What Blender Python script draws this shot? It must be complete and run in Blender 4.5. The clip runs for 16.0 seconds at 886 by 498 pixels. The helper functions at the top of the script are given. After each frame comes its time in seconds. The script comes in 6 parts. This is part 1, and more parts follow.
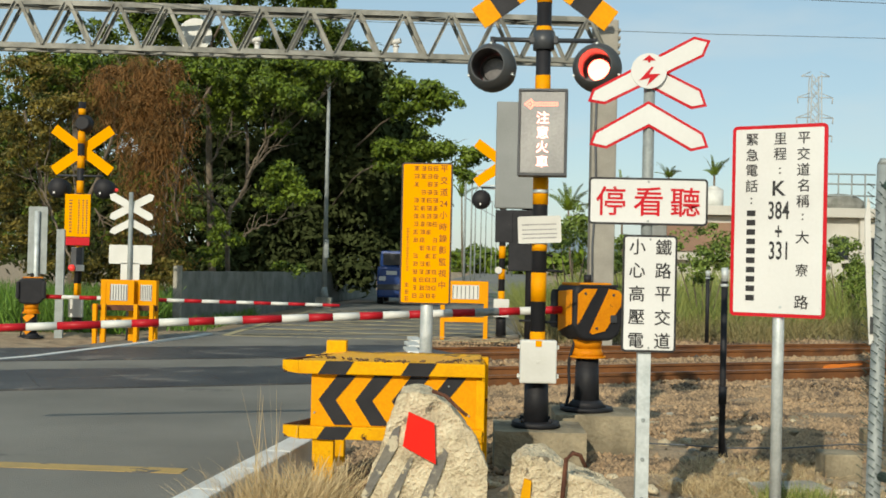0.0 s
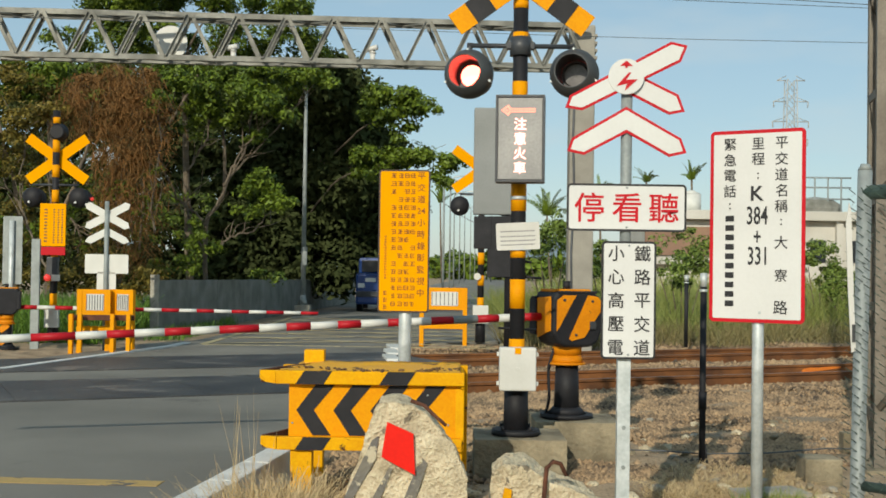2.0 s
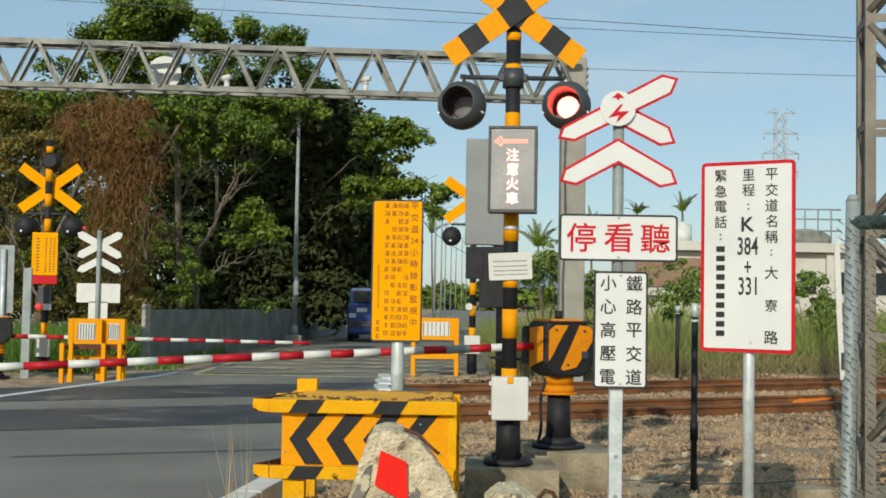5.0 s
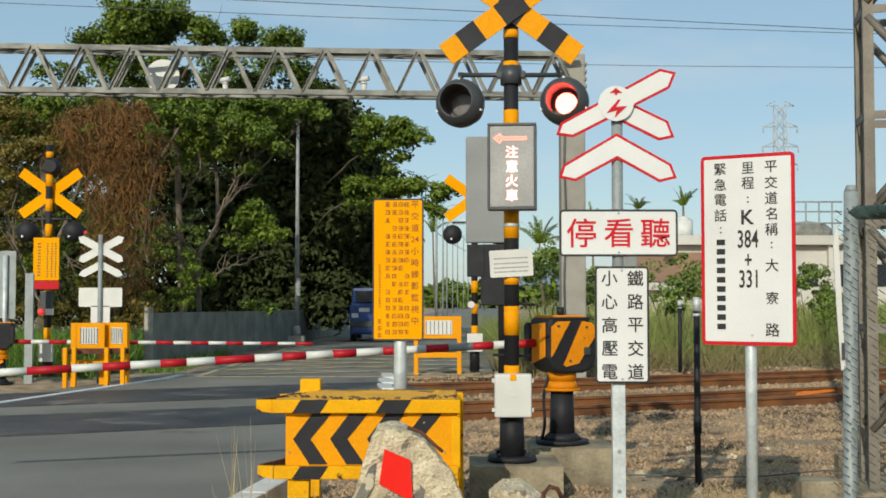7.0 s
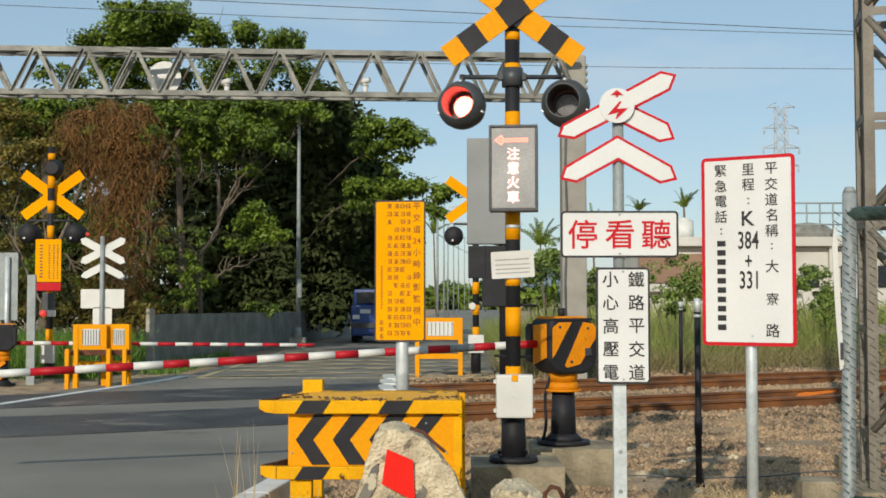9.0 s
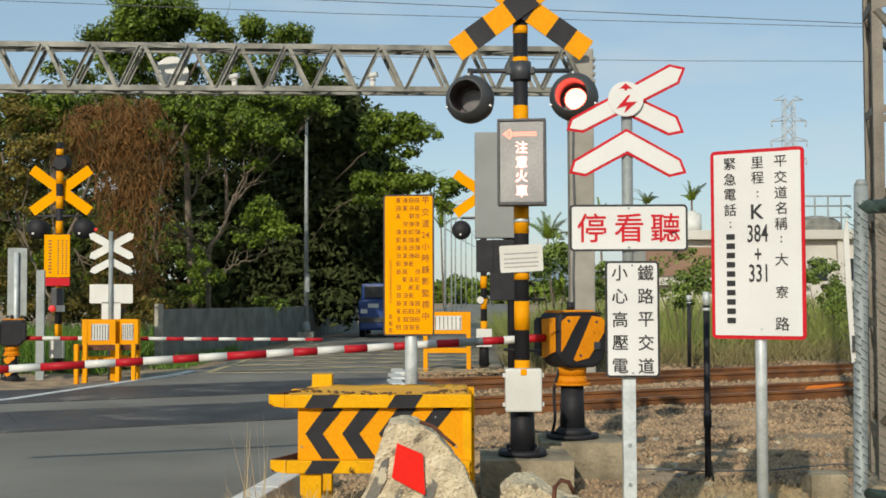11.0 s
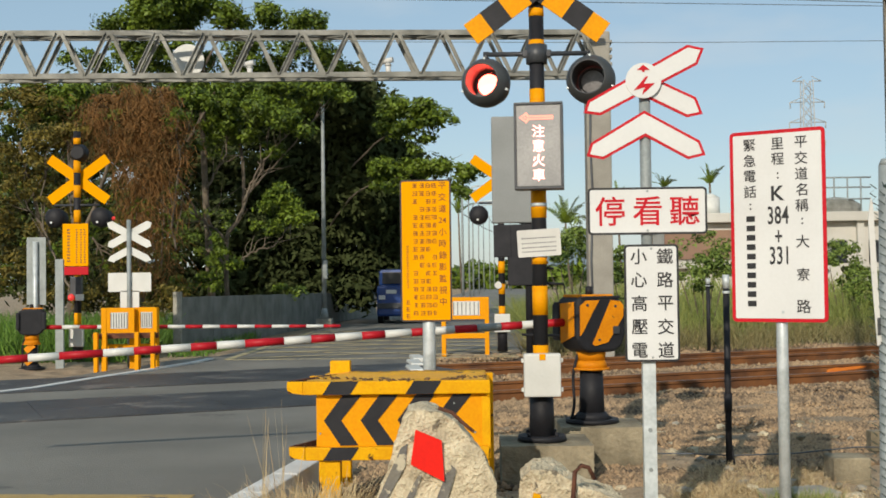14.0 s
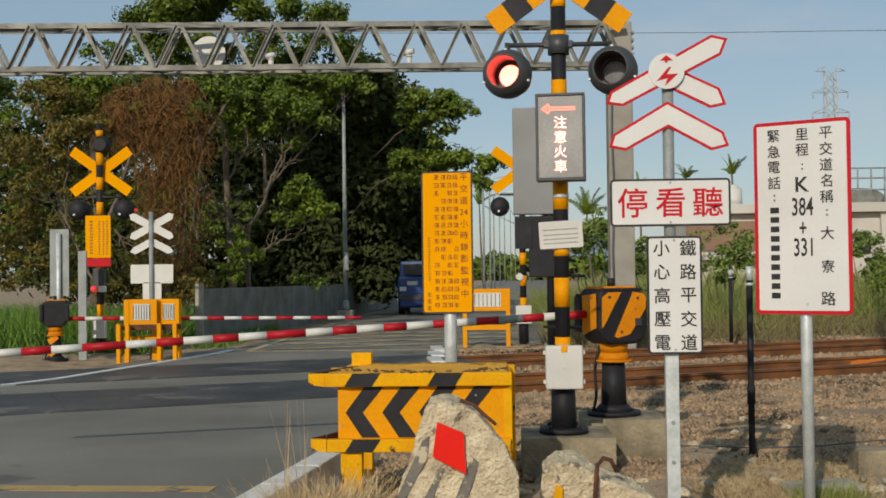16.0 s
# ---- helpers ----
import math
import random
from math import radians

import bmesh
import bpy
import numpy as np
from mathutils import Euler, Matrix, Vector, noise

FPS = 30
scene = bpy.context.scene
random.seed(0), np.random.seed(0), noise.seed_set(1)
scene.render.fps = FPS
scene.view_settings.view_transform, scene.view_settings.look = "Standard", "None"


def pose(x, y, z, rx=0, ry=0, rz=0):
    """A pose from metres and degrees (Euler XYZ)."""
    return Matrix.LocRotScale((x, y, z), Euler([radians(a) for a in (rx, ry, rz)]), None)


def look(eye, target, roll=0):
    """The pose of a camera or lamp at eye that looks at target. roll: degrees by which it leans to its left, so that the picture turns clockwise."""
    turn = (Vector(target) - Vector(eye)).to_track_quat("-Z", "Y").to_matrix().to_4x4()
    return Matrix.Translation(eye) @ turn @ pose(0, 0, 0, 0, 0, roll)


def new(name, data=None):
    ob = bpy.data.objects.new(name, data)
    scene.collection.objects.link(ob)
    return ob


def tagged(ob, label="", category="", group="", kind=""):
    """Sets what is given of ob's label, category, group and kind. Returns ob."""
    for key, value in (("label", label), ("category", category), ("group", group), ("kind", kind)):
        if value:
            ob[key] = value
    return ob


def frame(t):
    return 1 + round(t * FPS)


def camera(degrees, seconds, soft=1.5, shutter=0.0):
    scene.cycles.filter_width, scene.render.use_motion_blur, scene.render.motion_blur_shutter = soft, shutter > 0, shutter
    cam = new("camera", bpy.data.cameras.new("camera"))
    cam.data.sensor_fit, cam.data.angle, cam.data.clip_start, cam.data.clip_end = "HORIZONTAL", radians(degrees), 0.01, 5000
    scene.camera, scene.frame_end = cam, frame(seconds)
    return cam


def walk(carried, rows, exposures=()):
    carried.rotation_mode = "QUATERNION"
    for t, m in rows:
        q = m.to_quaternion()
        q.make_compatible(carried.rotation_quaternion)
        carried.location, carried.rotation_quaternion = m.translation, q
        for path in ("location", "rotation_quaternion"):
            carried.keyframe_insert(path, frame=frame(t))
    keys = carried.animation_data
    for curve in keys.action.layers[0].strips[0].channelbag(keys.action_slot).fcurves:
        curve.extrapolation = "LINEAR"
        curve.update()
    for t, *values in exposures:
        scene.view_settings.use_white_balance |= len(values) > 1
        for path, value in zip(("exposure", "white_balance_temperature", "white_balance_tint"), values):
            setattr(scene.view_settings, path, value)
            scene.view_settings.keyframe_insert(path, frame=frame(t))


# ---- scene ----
cam = camera(41.0, 16.0, soft=1.7)
PATH = [
    (0, pose(0.0007, -0.0012, 1.2500, 90.733, -1.279, 1.328)),
    (0.5, pose(-0.0013, 0.0149, 1.2523, 90.420, -1.125, 0.782)),
    (1, pose(0.0072, 0.0496, 1.2529, 90.364, -1.112, 0.268)),
    (1.5, pose(0.0073, 0.0551, 1.2575, 90.715, -0.389, 0.277)),
    (2, pose(0.0058, 0.0487, 1.2603, 91.045, -0.802, 0.319)),
    (2.5, pose(0.0038, 0.0373, 1.2537, 91.320, -0.884, 0.194)),
    (3, pose(0.0006, 0.0211, 1.2532, 91.251, -0.960, 0.081)),
    (3.5, pose(0.0033, 0.0278, 1.2554, 91.581, -0.691, 0.024)),
    (4, pose(0.0012, 0.0279, 1.2542, 91.966, -0.777, 0.097)),
    (4.5, pose(-0.0054, 0.0090, 1.2543, 92.532, -1.047, -0.146)),
    (7, pose(-0.0000, 0.0000, 1.2500, 92.460, -0.000, 0.000)),
    (7.5, pose(-0.0027, -0.0236, 1.2501, 93.108, -0.215, -0.414)),
    (8, pose(-0.0079, -0.0409, 1.2487, 93.364, -0.131, -0.248)),
    (8.5, pose(-0.0055, -0.0331, 1.2478, 92.754, -0.033, -0.059)),
    (11, pose(-0.0146, -0.0360, 1.2473, 92.251, 0.182, 0.404)),
    (11.5, pose(-0.0175, -0.0315, 1.2463, 92.001, 0.329, 0.729)),
    (12, pose(-0.0119, -0.0178, 1.2460, 91.684, 0.873, 0.711)),
    (12.5, pose(-0.0034, 0.0084, 1.2500, 91.946, 0.542, 0.327)),
    (13, pose(-0.0077, 0.0082, 1.2498, 91.617, 0.567, 0.813)),
    (13.5, pose(-0.0102, 0.0079, 1.2516, 91.311, 0.235, 0.678)),
    (14, pose(-0.0126, 0.0061, 1.2470, 91.557, 0.700, 1.272)),
    (14.5, pose(-0.0178, 0.0053, 1.2498, 91.374, 0.577, 1.234)),
    (15, pose(-0.0130, 0.0249, 1.2413, 90.472, 0.278, 1.924)),
    (15.5, pose(-0.0249, 0.0105, 1.2476, 90.615, 0.702, 2.062)),
    (16, pose(-0.0167, 0.0233, 1.2503, 91.153, 0.718, 2.283)),
]
walk(cam, PATH, [(0, 0.0, 7000, 9), (2, -0.12, 6850, 9), (4, -0.12, 6600, 9), (7, -0.12, 6650, 10), (8.5, -0.09, 6700, 13),
                 (11, -0.10, 6800, 13), (14, -0.10, 6850, 14), (15, -0.12, 6950, 14), (16, -0.45, 6950, 16)])

# ---- world, sun, exposure ----
SUN_TO = Vector((0.29, 0.96, -0.48)).normalized()
world = bpy.data.worlds.new("world")
scene.world = world
world.use_nodes = True
wn = world.node_tree
sky = wn.nodes.new("ShaderNodeTexSky")
sky.sky_type, sky.sun_disc = "NISHITA", False
sky.sun_elevation = math.asin(-SUN_TO.z)
sky.sun_rotation = math.atan2(-SUN_TO.x, -SUN_TO.y)
sky.air_density, sky.dust_density, sky.ozone_density = 1.0, 0.5, 1.6
haze = wn.nodes.new("ShaderNodeMix")
haze.data_type = "RGBA"
haze.inputs["Factor"].default_value, haze.inputs["B"].default_value = 0.55, (2.9, 4.6, 5.7, 1)
wn.links.new(sky.outputs[0], haze.inputs["A"])
# thin high cloud
wco, wmap, wno, wramp, cloud = (wn.nodes.new("ShaderNode" + k) for k in ("TexCoord", "Mapping", "TexNoise", "ValToRGB", "Mix"))
wmap.inputs["Scale"].default_value = (2.0, 2.0, 7.0)
wno.inputs["Scale"].default_value, wno.inputs["Detail"].default_value = 2.6, 7
wramp.color_ramp.elements[0].position, wramp.color_ramp.elements[1].position = 0.50, 0.80
wramp.color_ramp.elements[1].color = (0.55, 0.55, 0.55, 1)
cloud.data_type = "RGBA"
cloud.inputs["B"].default_value = (5.2, 5.9, 6.2, 1)
wn.links.new(wco.outputs["Generated"], wmap.inputs["Vector"])
wn.links.new(wmap.outputs["Vector"], wno.inputs["Vector"])
wn.links.new(wno.outputs["Fac"], wramp.inputs["Fac"])
wn.links.new(wramp.outputs["Color"], cloud.inputs["Factor"])
wn.links.new(haze.outputs["Result"], cloud.inputs["A"])
wn.links.new(cloud.outputs["Result"], wn.nodes["Background"].inputs[0])
wn.nodes["Background"].inputs[1].default_value = 0.125
sun_data = bpy.data.lights.new("sun", "SUN")
sun_data.energy, sun_data.angle, sun_data.color = 3.6, radians(0.6), (1.0, 0.95, 0.83)
sun = new("sun", sun_data)
sun.matrix_world = look(-SUN_TO * 50, (0, 0, 0))


# ---- materials ----
def mat(name, c1, c2=None, scale=3.0, rough=0.6, metal=0.0, bump=0.15, fine=60.0, island=False, objrand=False,
        chip=None, chip_at=0.62, chip_scale=6.0, emit=None, power=0.0, spec=0.5, grain=0.25, mass=0.5):
    m = bpy.data.materials.new(name)
    m.use_nodes = True
    nt, ln = m.node_tree, m.node_tree.links
    b = nt.nodes["Principled BSDF"]
    b.inputs["Roughness"].default_value, b.inputs["Metallic"].default_value = rough, metal
    b.inputs["Specular IOR Level"].default_value = spec
    if emit:
        b.inputs["Emission Color"].default_value, b.inputs["Emission Strength"].default_value = (*emit, 1), power
    c2 = c2 or tuple(min(1, v * 0.72) for v in c1)
    co = nt.nodes.new("ShaderNodeTexCoord")
    big, small = nt.nodes.new("ShaderNodeTexNoise"), nt.nodes.new("ShaderNodeTexNoise")
    big.inputs["Scale"].default_value, big.inputs["Detail"].default_value = scale, 6
    small.inputs["Scale"].default_value, small.inputs["Detail"].default_value = fine, 3
    ln.new(co.outputs["Object"], big.inputs["Vector"]), ln.new(co.outputs["Object"], small.inputs["Vector"])
    ramp = nt.nodes.new("ShaderNodeValToRGB")
    ramp.color_ramp.elements[0].position, ramp.color_ramp.elements[1].position = 0.32, 0.68
    ramp.color_ramp.elements[0].color, ramp.color_ramp.elements[1].color = (*c2, 1), (*c1, 1)
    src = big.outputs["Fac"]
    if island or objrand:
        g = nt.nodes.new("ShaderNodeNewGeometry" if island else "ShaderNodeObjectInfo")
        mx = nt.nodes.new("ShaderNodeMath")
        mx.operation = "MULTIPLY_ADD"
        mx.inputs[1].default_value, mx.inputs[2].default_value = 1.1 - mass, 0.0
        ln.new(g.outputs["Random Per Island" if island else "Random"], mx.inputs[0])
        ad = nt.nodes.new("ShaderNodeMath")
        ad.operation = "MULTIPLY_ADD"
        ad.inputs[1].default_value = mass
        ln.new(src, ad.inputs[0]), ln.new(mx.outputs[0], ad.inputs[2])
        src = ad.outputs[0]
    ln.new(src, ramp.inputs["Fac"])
    mixf = nt.nodes.new("ShaderNodeMix")
    mixf.data_type, mixf.blend_type = "RGBA", "OVERLAY"
    mixf.inputs["Factor"].default_value = grain
    ln.new(ramp.outputs["Color"], mixf.inputs["A"]), ln.new(small.outputs["Fac"], mixf.inputs["B"])
    col = mixf.outputs["Result"]
    if chip:
        cn = nt.nodes.new("ShaderNodeTexNoise")
        cn.inputs["Scale"].default_value, cn.inputs["Detail"].default_value = chip_scale, 8
        cn.inputs["Roughness"].default_value = 0.65
        ln.new(co.outputs["Object"], cn.inputs["Vector"])
        cr = nt.nodes.new("ShaderNodeValToRGB")
        cr.color_ramp.elements[0].position, cr.color_ramp.elements[1].position = chip_at, chip_at + 0.04
        ln.new(cn.outputs["Fac"], cr.inputs["Fac"])
        m2 = nt.nodes.new("ShaderNodeMix")
        m2.data_type = "RGBA"
        m2.inputs["B"].default_value = (*chip, 1)
        ln.new(cr.outputs["Color"], m2.inputs["Factor"]), ln.new(col, m2.inputs["A"])
        col = m2.outputs["Result"]
    ln.new(col, b.inputs["Base Color"])
    if bump:
        bp = nt.nodes.new("ShaderNodeBump")
        bp.inputs["Strength"].default_value, bp.inputs["Distance"].default_value = bump, 0.02
        ln.new(small.outputs["Fac"], bp.inputs["Height"]), ln.new(bp.outputs["Normal"], b.inputs["Normal"])
    return m


YEL = (0.80, 0.31, 0.002)
RUST = (0.10, 0.035, 0.015)
M_YEL = mat("yellow_paint", YEL, (0.74, 0.30, 0.003), 4, 0.6, spec=0.12, bump=0.05, chip=RUST, chip_at=0.70)
M_YELWORN = mat("worn_yellow_paint", (0.80, 0.40, 0.004), (0.70, 0.32, 0.004), 5, 0.6, spec=0.12, bump=0.1, chip=(0.07, 0.03, 0.015), chip_at=0.60)
M_SIGNYEL = mat("sign_yellow", (0.86, 0.36, 0.001), (0.80, 0.32, 0.001), 2, 0.75, grain=0.07, bump=0.0, spec=0.06)
M_ORANGE = mat("orange_band", (0.78, 0.27, 0.004), (0.62, 0.20, 0.004), 6, 0.6, spec=0.2, bump=0.08, chip=(0.10, 0.05, 0.025), chip_at=0.66, chip_scale=9)
M_BLACK = mat("black_paint", (0.020, 0.020, 0.023), (0.011, 0.011, 0.013), 6, 0.6, spec=0.3, bump=0.08, chip=(0.09, 0.08, 0.07), chip_at=0.72)
M_DARK = mat("dark_metal", (0.05, 0.055, 0.06), (0.03, 0.032, 0.036), 6, 0.45, bump=0.05)
M_HOOD = mat("hood_grey", (0.055, 0.06, 0.06), (0.038, 0.04, 0.042), 5, 0.5, bump=0.05)
M_WHITE = mat("white_paint", (0.66, 0.66, 0.61), (0.57, 0.57, 0.52), 3, 0.5, grain=0.07, bump=0.03)
M_SIGNW = mat("sign_white", (0.69, 0.69, 0.66), (0.62, 0.62, 0.59), 2.2, 0.5, grain=0.09, bump=0.0, spec=0.3)
M_RED = mat("sign_red", (0.56, 0.010, 0.020), (0.48, 0.008, 0.016), 3, 0.6, grain=0.07, bump=0.0, spec=0.2)
M_BOOMRED = mat("boom_red", (0.46, 0.008, 0.016), (0.38, 0.007, 0.014), 3, 0.5, bump=0.02, spec=0.3)
M_REFL = mat("red_reflector", (0.80, 0.014, 0.005), (0.74, 0.012, 0.005), 8, 0.6, bump=0.0, spec=0.2)
M_INK = mat("sign_black", (0.015, 0.015, 0.016), (0.012, 0.012, 0.012), 3, 0.5, grain=0.07, bump=0.0)
M_RIM = mat("dark_brown_rim", (0.050, 0.028, 0.018), (0.03, 0.018, 0.012), 8, 0.6, bump=0.03)
M_GALV = mat("galvanised_steel", (0.62, 0.66, 0.65), (0.44, 0.48, 0.47), 9, 0.5, 0.3, bump=0.1)
M_GALVDULL = mat("dull_steel", (0.31, 0.34, 0.33), (0.22, 0.245, 0.235), 6, 0.6, 0.15, bump=0.1)
M_TRUSS = mat("truss_steel", (0.31, 0.305, 0.265), (0.13, 0.13, 0.11), 3, 0.6, 0.25, bump=0.12)
M_MAST = mat("mast_steel", (0.215, 0.19, 0.15), (0.125, 0.105, 0.08), 3, 0.6, 0.2, bump=0.12)
M_CONC = mat("concrete", (0.40, 0.37, 0.30), (0.24, 0.22, 0.175), 4, 0.9, bump=0.5, fine=40)
M_CONCD = mat("dirty_concrete", (0.34, 0.285, 0.185), (0.15, 0.125, 0.08), 4.5, 0.92, bump=0.6, fine=40)
M_STONE = mat("broken_concrete", (0.74, 0.63, 0.43), (0.46, 0.38, 0.25), 9, 0.95, bump=1.0, fine=70, grain=0.5, chip=(0.22, 0.185, 0.13), chip_at=0.60, chip_scale=14)
M_MASTC = mat("mast_concrete", (0.34, 0.32, 0.27), (0.25, 0.235, 0.2), 3, 0.9, bump=0.3)
M_ASPH = mat("asphalt", (0.245, 0.228, 0.19), (0.148, 0.137, 0.114), 0.45, 0.85, bump=0.5, fine=120, chip=(0.12, 0.112, 0.095), chip_at=0.60, chip_scale=0.5)
M_PAD = mat("rubber_panel", (0.075, 0.073, 0.07), (0.03, 0.03, 0.032), 1.6, 0.55, bump=0.4, fine=50, chip=(0.17, 0.15, 0.13), chip_at=0.58, chip_scale=1.4)
M_LINEW = mat("road_white", (0.74, 0.74, 0.70), (0.55, 0.54, 0.50), 5, 0.8, bump=0.2, chip=(0.14, 0.13, 0.12), chip_at=0.68, chip_scale=5)
M_LINEY = mat("road_yellow", (0.52, 0.34, 0.10), (0.36, 0.25, 0.10), 4, 0.8, bump=0.2, chip=(0.10, 0.095, 0.09), chip_at=0.56, chip_scale=4)
M_BOXY = mat("pale_yellow_line", (0.56, 0.46, 0.25), (0.36, 0.30, 0.17), 3, 0.8, bump=0.2, chip=(0.16, 0.15, 0.125), chip_at=0.57, chip_scale=2.5)
M_SOIL = mat("dry_soil", (0.47, 0.345, 0.215), (0.25, 0.18, 0.11), 3.0, 0.95, bump=1.0, fine=45, grain=0.6, chip=(0.12, 0.13, 0.04), chip_at=0.62, chip_scale=1.1)
M_BALLAST = mat("ballast_stone", (0.47, 0.315, 0.175), (0.085, 0.062, 0.044), 2.2, 0.95, bump=0.5, fine=30, island=True, mass=0.8)
M_RAIL = mat("rail_rust", (0.27, 0.105, 0.030), (0.10, 0.042, 0.018), 3, 0.75, 0.2, bump=0.3)
M_RAILTOP = mat("rail_head", (0.30, 0.17, 0.09), (0.20, 0.09, 0.05), 3, 0.5, 0.5, bump=0.1)
M_RAILOR = mat("rail_orange", (0.75, 0.22, 0.02), (0.6, 0.15, 0.02), 5, 0.6, bump=0.1)
M_RUSTY = mat("rusty_iron", (0.16, 0.06, 0.03), (0.08, 0.03, 0.018), 12, 0.85, 0.2, bump=0.5)
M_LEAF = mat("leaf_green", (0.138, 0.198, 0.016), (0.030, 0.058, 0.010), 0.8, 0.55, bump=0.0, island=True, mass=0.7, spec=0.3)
# leaf green darkened to hold the deep shade under the trees
M_LEAFSHADE = mat("leaf_shaded", (0.056, 0.070, 0.027), (0.046, 0.059, 0.022), 0.6, 0.95, bump=0.0, island=True, spec=0.02)
M_LEAFY = mat("leaf_olive", (0.200, 0.150, 0.025), (0.040, 0.047, 0.011), 1.2, 0.6, bump=0.0, island=True, mass=0.7, spec=0.3)
M_LEAFB = mat("leaf_dead", (0.27, 0.130, 0.042), (0.075, 0.055, 0.022), 1.6, 0.75, bump=0.0, island=True, mass=0.7, spec=0.2)
M_BARK = mat("bark", (0.21, 0.165, 0.115), (0.10, 0.08, 0.058), 4, 0.9, bump=0.7)
M_GRASS = mat("grass_blade", (0.27, 0.29, 0.07), (0.10, 0.15, 0.03), 0.7, 0.65, bump=0.0, island=True)
M_GRASSG = mat("green_grass", (0.13, 0.25, 0.025), (0.05, 0.12, 0.012), 0.7, 0.65, bump=0.0, island=True)
M_STRAW = mat("dry_straw", (0.60, 0.46, 0.25), (0.34, 0.235, 0.115), 2, 0.8, bump=0.0, island=True)
M_STRAWG = mat("brown_grass", (0.27, 0.22, 0.09), (0.12, 0.11, 0.04), 0.9, 0.75, bump=0.0, island=True)
M_WEED = mat("weed_leaf", (0.19, 0.26, 0.05), (0.06, 0.10, 0.02), 1.5, 0.6, bump=0.0, island=True, mass=0.6, spec=0.3)
M_WALL = mat("grey_wall", (0.25, 0.245, 0.215), (0.14, 0.14, 0.115), 2.2, 0.85, bump=0.3)
M_BLDG = mat("pale_render", (0.58, 0.56, 0.50), (0.45, 0.43, 0.37), 0.4, 0.85, bump=0.1)
M_BLDGB = mat("brown_brick", (0.30, 0.185, 0.12), (0.22, 0.13, 0.09), 0.5, 0.85, bump=0.2)
M_BLUE = mat("blue_paint", (0.007, 0.052, 0.23), (0.005, 0.038, 0.16), 2, 0.35, bump=0.0)
M_GLASS = mat("dark_glass", (0.015, 0.018, 0.022), (0.012, 0.014, 0.016), 2, 0.35, bump=0.0)
M_LEDFACE = mat("led_face", (0.37, 0.36, 0.34), (0.25, 0.245, 0.235), 3.5, 0.3, bump=0.02)
M_LED = mat("led_lit", (0.9, 0.3, 0.2), None, 3, 0.5, bump=0.0, emit=(1.0, 0.50, 0.46), power=3.2)
M_LEDRED = mat("led_red", (0.9, 0.2, 0.1), None, 3, 0.5, bump=0.0, emit=(1.0, 0.32, 0.24), power=1.7)
M_LENSON = mat("lens_lit", (0.9, 0.2, 0.1), None, 3, 0.4, bump=0.0, emit=(1.0, 0.085, 0.06), power=17.0)
M_LENSOFF = mat("lens_unlit", (0.16, 0.15, 0.145), (0.10, 0.095, 0.09), 20, 0.2, bump=0.1)
M_REDGLOW = mat("small_red_glow", (0.7, 0.03, 0.03), None, 3, 0.4, bump=0.0, emit=(1.0, 0.08, 0.06), power=0.5)
M_PAPER = mat("paper", (0.64, 0.63, 0.58), (0.56, 0.55, 0.50), 3, 0.6, grain=0.07, bump=0.02)
M_WIRE = mat("wire", (0.10, 0.11, 0.12), (0.07, 0.075, 0.08), 3, 0.6, bump=0.0)
M_HILL = mat("far_hill", (0.20, 0.27, 0.32), (0.17, 0.23, 0.28), 0.01, 1.0, bump=0.0, spec=0.0)
M_TOWER = mat("pylon_steel", (0.45, 0.47, 0.47), (0.35, 0.37, 0.37), 0.1, 0.7, 0.0, bump=0.0)
M_GREENFENCE = mat("green_coated_wire", (0.095, 0.145, 0.120), (0.035, 0.055, 0.047), 30, 0.45, 0.2, bump=0.1)


# ---- mesh helpers ----
def mesh_of(bm, name):
    bm.normal_update()
    me = bpy.data.meshes.new(name)
    bm.to_mesh(me)
    bm.free()
    return me


def part(name, bm, material, parent, label="", smooth=False):
    me = mesh_of(bm, name) if isinstance(bm, bmesh.types.BMesh) else bm
    for m in material if isinstance(material, (list, tuple)) else (material,):
        me.materials.append(m)
    if smooth:
        me.polygons.foreach_set("use_smooth", [True] * len(me.polygons))
    ob = new(name, me)
    ob.parent = parent
    if label:
        tagged(ob, label)
    return ob


def thing(name, loc, label, category, group="", kind="", rz=0, rx=0, ry=0):
    ob = new(name)
    ob.empty_display_size = 0.1
    ob.matrix_basis = pose(*loc, rx, ry, rz)
    return tagged(ob, label, category, group, kind)


def single(name, bm, material, label, category="", group="", kind="", smooth=False):
    ob = part(name, bm, material, None, label, smooth)
    return tagged(ob, label, category, group, kind)


def box(bm, c, s, bevel=0.0, m=None, mi=0):
    r = bmesh.ops.create_cube(bm, size=1.0, matrix=(m or Matrix()) @ Matrix.Translation(c) @ Matrix.Diagonal((*s, 1)))
    fs = {f for v in r["verts"] for f in v.link_faces}
    for f in fs:
        f.material_index = mi
    if bevel:
        es = list({e for f in fs for e in f.edges})
        out = bmesh.ops.bevel(bm, geom=es, offset=bevel, segments=2, affect="EDGES", profile=0.6)
        for f in out["faces"]:
            f.material_index = mi
    return bm


def rod(bm, a, b, r, r2=None, seg=12, mi=0, caps=True):
    a, b = Vector(a), Vector(b)
    d = b - a
    m = Matrix.Translation((a + b) / 2) @ d.to_track_quat("Z", "Y").to_matrix().to_4x4()
    res = bmesh.ops.create_cone(bm, cap_ends=caps, segments=seg, radius1=r, radius2=r if r2 is None else r2, depth=d.length, matrix=m)
    for f in {f for v in res["verts"] for f in v.link_faces}:
        f.material_index = mi
        f.smooth = len(f.verts) == 4
    return bm


